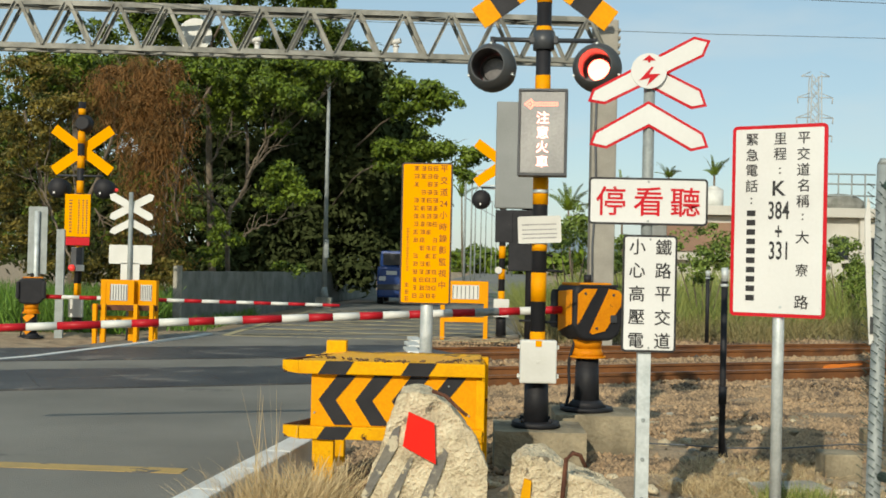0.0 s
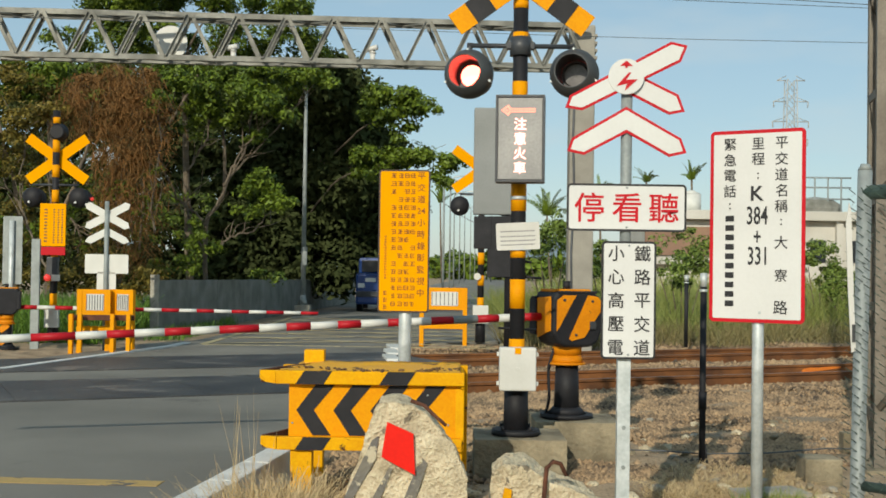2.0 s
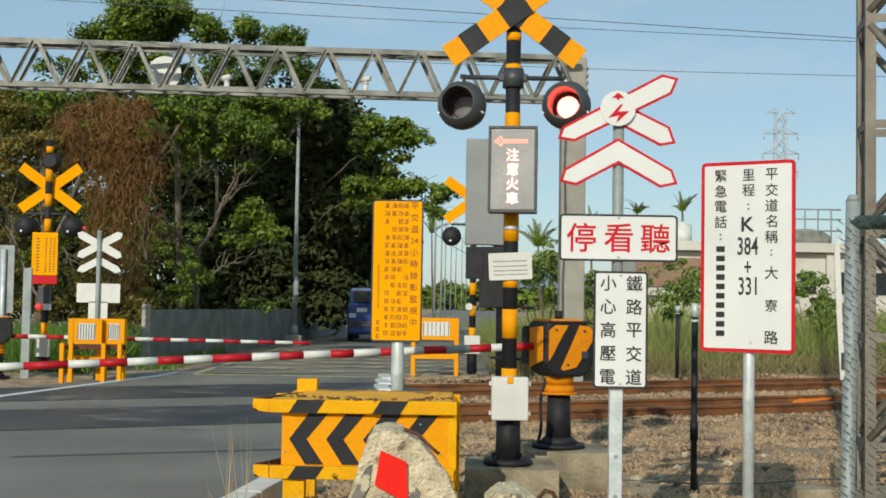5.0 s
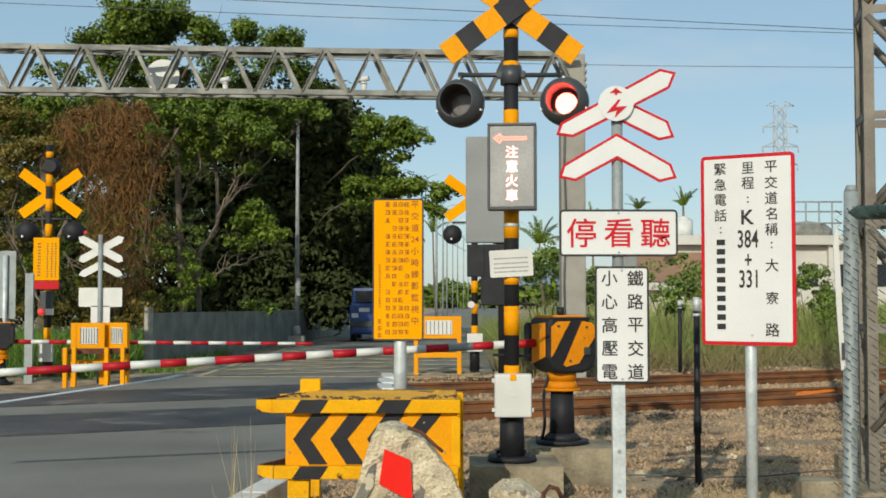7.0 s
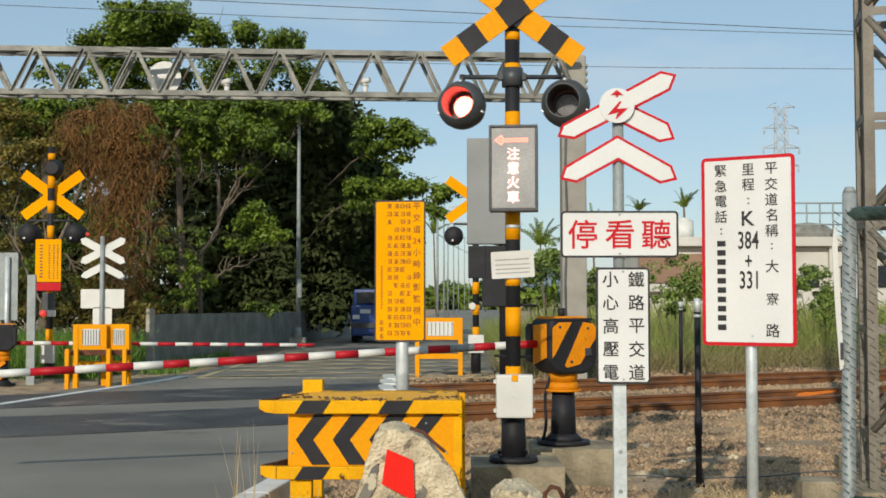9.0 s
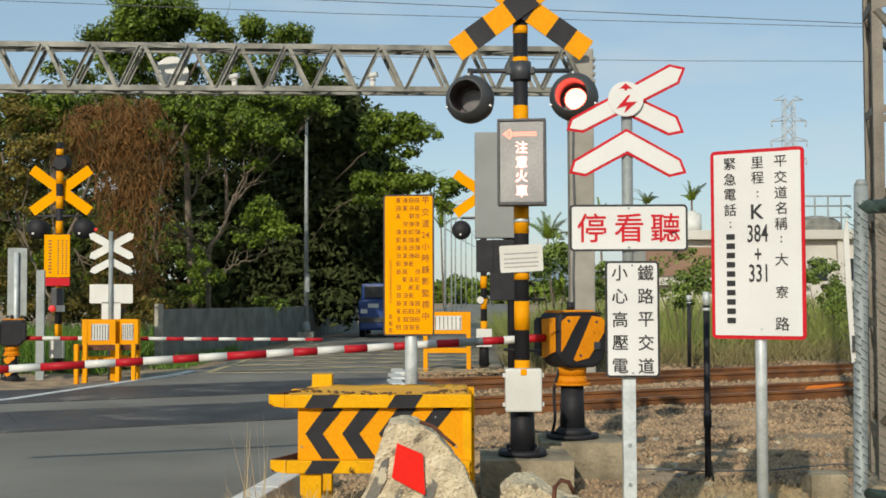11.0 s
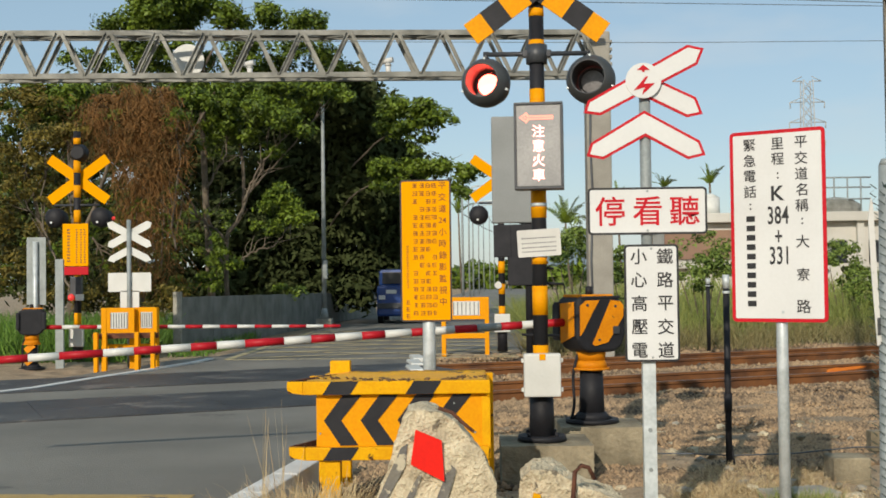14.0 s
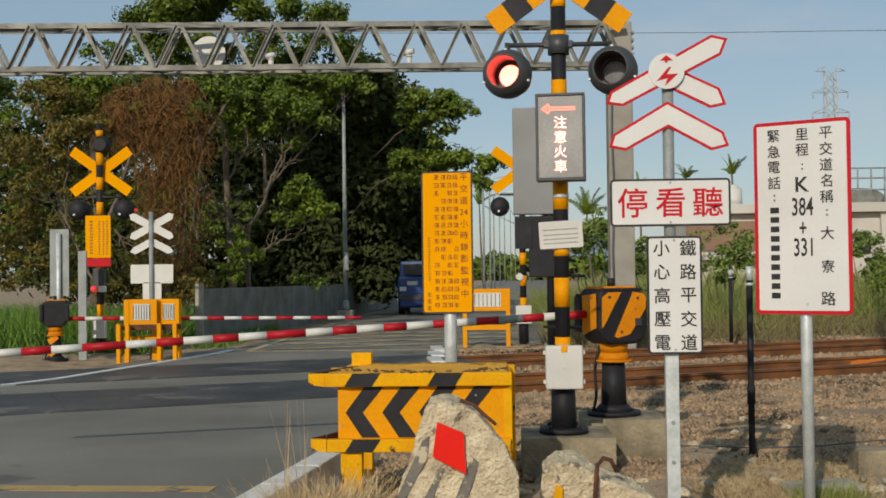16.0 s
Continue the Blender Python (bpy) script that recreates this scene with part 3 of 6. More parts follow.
def lump(name, outline, y0, depth, material, label, taper=0.85, amp=0.018, cuts=4, seed=0):
    """A broken block: an outline in x and z given depth, cut finely and roughened."""
    bm = bmesh.new()
    plate(bm, outline, y0, y0 + depth)
    cx = sum(p[0] for p in outline) / len(outline)
    for v in bm.verts:
        if v.co.y > y0 + depth / 2:
            v.co.x = cx + (v.co.x - cx) * taper
    bmesh.ops.triangulate(bm, faces=bm.faces)
    for _ in range(cuts):
        bmesh.ops.subdivide_edges(bm, edges=[e for e in bm.edges if e.calc_length() > 0.035], cuts=1)
        bmesh.ops.triangulate(bm, faces=bm.faces)
    bm.normal_update()
    off = Vector((seed * 3.1, seed * 1.7, 0))
    for v in bm.verts:
        k = noise.noise(v.co * 6 + off) + 0.6 * noise.noise(v.co * 17 + off) + 0.4 * noise.noise(v.co * 40 + off)
        v.co += v.normal * k * amp
    return bm


def near_signal():
    sg = thing("crossing_signal", (0.48, 8.3, 0.135), "black and yellow banded railway crossing signal on a concrete plinth", "crossing signal", "crossing signals")
    zs = [1.25 + (530 - y) * 0.00396 - 0.135 for y in (735, 700, 645, 592, 541, 503, 488, 421, 373, 240, 193, 129, 106, 64, 50, -4)]
    banded_pole(sg, 0.052, zs, 1, 0)
    bm = bmesh.new()
    rod(bm, (0, 0, 0.03), (0, 0, 0.33), 0.088, 0.082, 24)
    rod(bm, (0, 0, 0.33), (0, 0, 0.36), 0.082, 0.055, 24)
    part("sleeve", bm, M_BLACK, sg)
    bm = bmesh.new()
    rod(bm, (0, 0, 0.0), (0, 0, 0.035), 0.17, 0.165, 28)
    for i in range(4):
        a = radians(45 + 90 * i)
        rod(bm, (0.135 * math.cos(a), 0.135 * math.sin(a), 0.03), (0.135 * math.cos(a), 0.135 * math.sin(a), 0.06), 0.014, seg=6)
    part("base_flange", bm, M_BLACK, sg)
    # crossed boards
    cz = 3.295 - 0.135
    for ang, y in ((36, -0.085), (-36, -0.07)):
        cross_arm(sg, 0.57, 0.165, ang, y, cz, [(-0.43, -0.275), (-0.10, 0.10), (0.275, 0.43)])
    # lamp bracket
    bm = bmesh.new()
    rod(bm, (-0.36, 0.0, 2.70), (0.36, 0.0, 2.70), 0.017, seg=10)
    rod(bm, (0, 0, 2.63), (0, 0, 2.76), 0.075, seg=18)
    for s in (-1, 1):
        box(bm, (s * 0.075, 0, 2.70), (0.05, 0.06, 0.05), 0.006)
        rod(bm, (s * 0.355, 0, 2.72), (s * 0.355, 0.02, 2.62), 0.02, seg=8)
    part("lamp_bracket", bm, M_DARK, sg)
    left = lamp_unit(sg, -0.365, 2.488, -14)
    right = lamp_unit(sg, 0.365, 2.500, -14)
    # lit message box
    bm = bmesh.new()
    box(bm, (0, 0, 0), (0.335, 0.15, 0.595), 0.008)
    led = part("message_box", bm, M_DARK, sg, "grey message box with lit red characters")
    led.matrix_basis = pose(0.0, -0.135, 2.03, 0, 0, -6)
    bm = bmesh.new()
    box(bm, (0, -0.078, 0), (0.300, 0.008, 0.555), 0.003)
    part("face", bm, M_LEDFACE, led)
    bm = bmesh.new()
    for a, b, c, d in ((0, 0.289, 0.335, 0.017), (0, -0.289, 0.335, 0.017), (-0.159, 0, 0.017, 0.56), (0.159, 0, 0.017, 0.56)):
        box(bm, (a, -0.082, b), (c, 0.02, d), 0.003)
    part("frame", bm, M_DARK, led)
    lettering("lit_character", [("注", 0, 0.10, 0.090), ("意", 0, 0.0, 0.090), ("火", 0, -0.10, 0.090), ("車", 0, -0.20, 0.090)], M_LED, led, -0.084, bold=0.004)
    bm = bmesh.new()
    dots = [(-0.12 + 0.0125 * k, 0.192 + s * 0.0095 * k) for k in range(4) for s in (-1, 1)] + [(-0.07 + 0.0165 * k, 0.192 + s) for k in range(11) for s in (-0.008, 0.008)] + [(-0.09, 0.192), (-0.075, 0.21), (-0.075, 0.174)]
    for x, z in dots:
        box(bm, (x, -0.0842, z), (0.0125, 0.002, 0.0115))
    part("lit_arrow", bm, M_LEDRED, led)
    for x in (-0.06, 0.06):
        bm = bmesh.new()
        box(bm, (x, 0.09, -0.27), (0.02, 0.10, 0.03), 0.003)
        part("bracket", bm, M_GALV, led)
    # notice
    bm = bmesh.new()
    plate(bm, rounded(0.30, 0.188, 0.012), -0.002, 0.002)
    no = part("notice", bm, M_PAPER, sg, "small white notice with rows of print")
    no.matrix_basis = pose(-0.005, -0.062, 1.37, 0, -3, 0)
    rr = random.Random(5)
    rows = []
    for i, z in enumerate((0.035, 0.0, -0.03, -0.058)):
        x = -0.12
        while x < 0.11:
            w = rr.uniform(0.006, 0.016)
            rows.append((x + w / 2, z, w, 0.009))
            x += w + 0.005
    bars("print", rows, mat("faint_print", (0.22, 0.22, 0.22), None, 3, 0.6, bump=0.0), no, -0.003)
    # white junction box
    bm = bmesh.new()
    box(bm, (0, -0.12, 0.46), (0.252, 0.10, 0.295), 0.012)
    jb = part("junction_box", bm, M_WHITE, sg, "white junction box strapped to the pole")
    for z in (0.36, 0.56):
        for s in (-1, 1):
            bm = bmesh.new()
            box(bm, (s * 0.134, -0.12, z), (0.018, 0.03, 0.028), 0.004)
            part("hinge", bm, M_WHITE, jb)
    bm = bmesh.new()
    box(bm, (0.0, -0.173, 0.585), (0.042, 0.004, 0.042), 0.001)
    part("tag", bm, M_SIGNYEL, jb)
    bm = bmesh.new()
    box(bm, (0, -0.172, 0.46), (0.03, 0.004, 0.02), 0.001)
    part("latch", bm, M_WHITE, jb)
    # pipe clamp rings
    for z in (1.625, 1.27):
        bm = bmesh.new()
        rod(bm, (0, 0, z), (0, 0, z + 0.025), 0.057, seg=20)
        part("clamp", bm, M_GALV, sg)
    for z, x0, x1 in ((1.09, 0.03, 0.17), (0.73, -0.13, 0.14), (1.20, 0.03, 0.10)):
        part("bracket_arm", rod(bmesh.new(), (x0, 0.05, z), (x1, 0.06, z - 0.01), 0.009, seg=8), M_BLACK, sg)
    # plinth
    bm = lump("p", [(-0.31, -0.17), (0.31, -0.17), (0.31, 0.165), (-0.31, 0.165)], -0.29, 0.62, None, "", 1.0, 0.007, 4, 7)
    pl = single("plinth", bm, M_CONCD, "weathered concrete plinth under the signal", "plinth")
    pl.location = (0.50, 8.32, -0.036)
    return left, right


NEAR_LENSES = near_signal()


def barrier_machine(loc, boom_rot, from_behind=False, scale=1.0):
    mc = thing("barrier_machine", loc, "black and yellow barrier machine with lowered red and white boom", "level crossing barrier", "barriers")
    mc.scale = (scale,) * 3
    bm = bmesh.new()
    rod(bm, (0, 0, 0.02), (0, 0, 0.40), 0.098, 0.086, 22)
    part("post", bm, M_BLACK, mc)
    bm = bmesh.new()
    rod(bm, (0, 0, 0), (0, 0, 0.03), 0.20, seg=26)
    rod(bm, (0, 0, 0.03), (0, 0, 0.08), 0.15, 0.105, seg=26)
    part("base_flange", bm, M_BLACK, mc)
    bm = bmesh.new()
    rod(bm, (0, 0, 0.40), (0, 0, 0.415), 0.14, 0.14, 22)
    rod(bm, (0, 0, 0.415), (0, 0, 0.47), 0.125, 0.105, 22)
    rod(bm, (0, 0, 0.47), (0, 0, 0.56), 0.105, 0.115, 22)
    part("collar", bm, M_ORANGE, mc)
    hs = part("gear_housing", plate(bmesh.new(), [(-0.205, 0.64), (-0.15, 0.56), (-0.10, 0.535), (0.12, 0.535), (0.185, 0.575), (0.215, 0.66), (0.22, 0.85), (0.185, 0.925), (0.10, 0.955), (-0.17, 0.955), (-0.205, 0.90)], -0.155, 0.16), M_BLACK, mc, "gear housing with broad diagonal stripes")
    bv = hs.modifiers.new("edges", "BEVEL")
    bv.width, bv.segments = 0.028, 3
    hs.matrix_basis = pose(0, 0, 0, 0, 0, 24)
    part("stripe", plate(bmesh.new(), [(-0.075, 0.600), (-0.055, 0.585), (0.055, 0.610), (0.150, 0.745), (0.190, 0.800), (0.192, 0.885), (0.165, 0.915), (0.085, 0.925)], -0.164, -0.150), M_ORANGE, hs, "broad orange diagonal stripe")
    part("stripe", plate(bmesh.new(), [(-0.180, 0.66), (-0.150, 0.70), (-0.070, 0.84), (-0.015, 0.925), (-0.125, 0.925), (-0.178, 0.885)], -0.162, -0.150), M_ORANGE, hs)
    part("side_stripe", plate(bmesh.new(), [(-0.115, 0.66), (0.08, 0.60), (0.10, 0.72), (0.09, 0.90), (-0.115, 0.915)], 0.205, 0.214), M_ORANGE, hs).matrix_basis = pose(0, 0, 0, 0, 0, 90)
    for z in (0.66, 0.74, 0.82, 0.89):
        part("rib", box(bmesh.new(), (-0.212, 0.135, z), (0.035, 0.06, 0.045), 0.008), M_BLACK, hs)
    for sx in (-1, 1):
        part("side_cover", box(bmesh.new(), (sx * 0.20, 0.14, 0.76), (0.06, 0.11, 0.28), 0.022), M_BLACK, hs)
    part("lid", box(bmesh.new(), (-0.02, 0.0, 0.958), (0.30, 0.24, 0.022), 0.008), M_ORANGE, hs)
    part("lid_rim", box(bmesh.new(), (0.0, -0.145, 0.945), (0.33, 0.03, 0.022), 0.008), M_BLACK, hs)
    part("bolt", rod(bmesh.new(), (0.0, 0.02, 0.965), (0.0, 0.02, 1.03), 0.028, seg=12), M_BLACK, hs)
    part("clamp", box(bmesh.new(), (0.125, -0.164, 0.70), (0.055, 0.02, 0.06), 0.008), M_DARK, hs)
    for x, z in ((0.12, 0.88), (-0.02, 0.63), (-0.12, 0.89)):
        part("screw", rod(bmesh.new(), (x, -0.172, z), (x, -0.16, z), 0.010, seg=8), M_DARK, hs)
    # cable that runs down behind the post
    part("cable", bough(bmesh.new(), [(-0.10, -0.02, 0.52), (-0.14, -0.03, 0.36), (-0.135, -0.03, 0.15), (-0.16, -0.02, 0.02)], 0.012, 0.012, 7), M_BLACK, mc)
    if from_behind:
        hs.matrix_basis = pose(0, 0, 0.02, 0, 0, 196)
        for z in (0.06, 0.26):
            part("stripe", box(bmesh.new(), (0, -0.103, z + 0.09), (0.17, 0.012, 0.10), 0.003, Matrix.Translation((0, 0, z + 0.09)) @ Matrix.Rotation(radians(-38), 4, "Y") @ Matrix.Translation((0, 0, -z - 0.09))), M_ORANGE, mc)
    # boom
    boom = part("boom", bmesh.new(), M_WHITE, mc, "red and white striped boom")
    boom.matrix_basis = boom_rot
    return mc, boom


def boom_pieces(boom, segs, r0, r1):
    """segs: (length, colour) from the machine outwards along -x."""
    x, total = 0.0, sum(s[0] for s in segs)
    for l, c in segs:
        bm = bmesh.new()
        ra, rb = r0 + (r1 - r0) * x / total, r0 + (r1 - r0) * (x + l) / total
        rod(bm, (-x, 0, 0), (-x - l, 0, 0), ra, rb, 14)
        part("band", bm, {"r": M_BOOMRED, "w": M_WHITE, "g": M_GALVDULL}[c], boom)
        x += l


def near_barrier():
    a, b = Vector((0.70, 9.0, 0.925)), Vector((-3.17, 7.9, 0.755))
    d = a - b
    m = d.to_track_quat("X", "Z").to_matrix().to_4x4()
    mc, boom = barrier_machine((0.905, 9.05, 0.165), Matrix.Translation(a - Vector((0.905, 9.05, 0.165))) @ m)
    segs = []
    for i, l in enumerate((0.179, 0.161, 0.164, 0.188, 0.171, 0.174, 0.152, 0.197, 0.171, 0.195, 0.174, 0.193, 0.276, 0.195, 0.178, 0.201, 0.184, 0.203, 0.287, 0.201, 0.192, 0.191, 0.19, 0.19)):
        segs.append((l, "g" if i == 3 else "rw"[i % 2]))
    boom_pieces(boom, segs, 0.030, 0.026)
    bm = lump("p", [(-0.29, -0.22), (0.33, -0.22), (0.33, 0.175), (-0.29, 0.175)], -0.30, 0.60, None, "", 1.0, 0.007, 4, 9)
    pl = single("plinth", bm, M_CONCD, "weathered concrete block under the barrier machine", "plinth")
    pl.location = (0.94, 9.07, -0.016)


near_barrier()


# ---- signs by the road ----
def post(parent, p, z0, z1, r, material=None):
    bm = bmesh.new()
    rod(bm, (p[0], p[1], z0), (p[0], p[1], z1), r, seg=18)
    return part("post", bm, material or M_GALV, parent)


def board(parent, name, outline, border, face_m, rim_m, y=0.0, label=""):
    bm = bmesh.new()
    plate(bm, outline, y, y + 0.006)
    b = part(name, bm, rim_m, parent, label)
    bm = bmesh.new()
    plate(bm, inset(outline, border), y - 0.002, y + 0.0005)
    part("face", bm, face_m, b)
    return b


def crossing_name_sign():
    s = thing("crossing_name_sign", (1.60, 6.22, -0.14), "white rectangular sign with red border and black characters", "sign", rz=-31)
    post(s, (0.0, 0.04), 0, 2.0, 0.03)
    b = board(s, "board", rounded(0.500, 1.005, 0.025), 0.019, M_SIGNW, M_RED)
    b.location = (0, 0, 1.655)
    it = []
    for i, ch in enumerate("平交道名稱"):
        it.append((ch, 0.128, 0.43 - i * 0.082, 0.070))
    it += [(":", 0.128, 0.02, 0.07), ("大", 0.128, -0.085, 0.072), ("路", 0.128, -0.42, 0.076)]
    it += [("里", 0.006, 0.43, 0.070), ("程", 0.006, 0.35, 0.070), (":", 0.006, 0.262, 0.07)]
    for i, ch in enumerate("緊急電話"):
        it.append((ch, -0.142, 0.43 - i * 0.082, 0.070))
    it.append((":", -0.142, 0.105, 0.07))
    lettering("character", it, M_INK, b, -0.0032, bold=0.009)
    lettering("character", [("寮", 0.128, -0.255, 0.07)], M_INK, b, -0.0032, bold=0.004)
    lettering("figure", [("K", 0.004, 0.17, 0.108)], M_INK, b, -0.0032, bold=0.018)
    lettering("figure", [("384", 0.004, 0.055, 0.132), ("+", 0.004, -0.055, 0.125), ("331", 0.004, -0.155, 0.132)], M_INK, b, -0.0032, bold=0.012, sx=0.58)
    for i in range(10):
        part("bar", box(bmesh.new(), (-0.142, -0.0033, 0.040 - i * 0.0495), (0.046, 0.0012, 0.030)), M_INK, b)
    for z in (0.45, -0.45):
        bm = bmesh.new()
        rod(bm, (0.02, -0.006, z), (0.02, 0.0, z), 0.008, seg=8)
        part("bolt", bm, M_GALV, b)


def stop_look_listen_sign():
    s = thing("stop_look_listen_sign", (0.895, 6.03, -0.14), "white railway crossing boards with red arrows on a steel post", "sign")
    bm = bmesh.new()
    box(bm, (0.0, 0.03, 0.50), (0.066, 0.012, 1.0), 0.002)
    for x in (-0.030, 0.030):
        box(bm, (x, 0.05, 0.50), (0.006, 0.04, 1.0), 0.001)
    part("lower_post", bm, M_GALV, s)
    for z in (0.22, 0.62, 0.42):
        bm = bmesh.new()
        rod(bm, (0, 0.018, z), (0, 0.025, z), 0.011, seg=8)
        part("bolt", bm, M_GALVDULL, s)
    bm = bmesh.new()
    rod(bm, (0.0, 0.035, 1.06), (0.0, 0.035, 2.40), 0.029, seg=16)
    part("upper_post", bm, M_GALVDULL, s)
    b = board(s, "board", rounded(0.604, 0.240, 0.022), 0.011, M_SIGNW, M_INK)
    b.location = (0, 0, 1.731)
    lettering("character", [("停", -0.19, 0, 0.158), ("看", -0.0, 0, 0.158), ("聽", 0.188, 0, 0.158)], M_RED, b, -0.0032, bold=0.008)
    b2 = board(s, "board", rounded(0.276, 0.594, 0.022), 0.011, M_SIGNW, M_INK)
    b2.location = (0.015, 0, 1.264)
    it = [(c, 0.068, 0.236 - i * 0.1185, 0.085) for i, c in enumerate("鐵路平交道")] + [(c, -0.064, 0.236 - i * 0.1185, 0.085) for i, c in enumerate("小心高壓電")]
    lettering("character", it, M_INK, b2, -0.0032, bold=0.010)
    for bb, pts in ((b, ((0, 0.10), (0, -0.10))), (b2, ((0, 0.275), (0, -0.275)))):
        for x, z in pts:
            bm = bmesh.new()
            rod(bm, (x, -0.005, z), (x, 0, z), 0.006, seg=8)
            part("bolt", bm, M_GALVDULL, bb)
    # arrow boards
    def arrow(pts, y):
        area = sum(pts[i][0] * pts[(i + 1) % len(pts)][1] - pts[(i + 1) % len(pts)][0] * pts[i][1] for i in range(len(pts)))
        if area < 0:
            pts = pts[::-1]
        return board(s, "arrow_board", pts, 0.0135, M_SIGNW, M_RED, y)
    arrow([(-0.317, 2.232), (-0.230, 2.219), (0.264, 2.471), (0.297, 2.553), (0.214, 2.572), (-0.294, 2.295)], -0.012)
    arrow([(0.0, 2.355), (0.074, 2.395), (0.257, 2.306), (0.289, 2.221), (0.209, 2.205), (-0.03, 2.325)], 0.004)
    arrow([(-0.008, 2.241), (0.271, 2.084), (0.298, 2.011), (0.210, 1.990), (-0.005, 2.110), (-0.218, 1.995), (-0.304, 2.013), (-0.281, 2.080)], -0.004)
    bm = bmesh.new()
    rod(bm, (-0.012, -0.020, 2.392), (-0.012, -0.012, 2.392), 0.090, seg=36)
    d = part("disc", bm, M_SIGNW, s, "round white plate with red lightning mark")
    bm = bmesh.new()
    plate(bm, [(-0.045, 2.445), (-0.012, 2.472), (0.021, 2.445)], -0.0225, -0.0195)
    plate(bm, [(-0.018, 2.435), (-0.006, 2.435), (-0.006, 2.447), (-0.018, 2.447)], -0.0225, -0.0195)
    plate(bm, [(-0.062, 2.342), (0.0, 2.412), (0.012, 2.412), (-0.012, 2.375), (0.045, 2.378), (-0.020, 2.318), (-0.012, 2.345), (-0.004, 2.357)], -0.0225, -0.0195)
    part("mark", bm, M_RED, d)


def yellow_notice_sign():
    s = thing("notice_sign", (-0.296, 7.8, -0.14), "yellow notice board with columns of small print on a steel post", "sign", rz=-4)
    post(s, (0.01, 0.05), 0, 2.0, 0.042)
    b = board(s, "board", rounded(0.338, 0.935, 0.02), 0.011, M_SIGNYEL, M_RIM)
    b.location = (0, 0, 1.59)
    rr = random.Random(2)
    ink = mat("print_ink", (0.27, 0.075, 0.002), None, 3, 0.7, bump=0.0)
    word = [c for c in "平交道"] + ["24"] + [c for c in "小時錄影監視中"]
    lettering("character", [(c, 0.112, 0.428 - i * 0.0765, 0.054) for i, c in enumerate(word)], ink, b, -0.0032, bold=0.004)
    # columns of print too small to read
    rows = []
    for x, gaps in ((0.058, (8, 12)), (0.017, (9,)), (-0.024, (2, 11)), (-0.069, (3, 10))):
        for i in range(17):
            if i in gaps:
                continue
            z = 0.428 - i * 0.0525
            w = rr.uniform(0.031, 0.038)
            for k in range(3):
                rows.append((x + rr.uniform(-0.002, 0.002), z + 0.013 - k * 0.012, w * rr.uniform(0.6, 1.0), 0.0042))
            for k in range(rr.choice((1, 2, 2))):
                rows.append((x + rr.choice((-0.38, -0.1, 0.12, 0.38)) * w, z, 0.0045, 0.030 * rr.uniform(0.6, 1.0)))
    for i in range(16):
        for dx in (-0.005, 0.006):
            rows.append((-0.121 + dx, 0.03 - i * 0.018, 0.008, 0.004))
        rows.append((-0.121, 0.024 - i * 0.018, 0.004, 0.010))
    for z in (-0.33, -0.375, -0.42):
        for k in range(3):
            rows.append((-0.121, z - k * 0.011, 0.026, 0.0042))
        rows.append((-0.124, z - 0.011, 0.0045, 0.028))
    bars("print", rows, ink, b, -0.0032)
    for x in (-0.05, 0.05):
        part("clamp", box(bmesh.new(), (x, 0.03, 0.3), (0.03, 0.05, 0.04), 0.004), M_GALVDULL, b)


crossing_name_sign()
stop_look_listen_sign()
yellow_notice_sign()


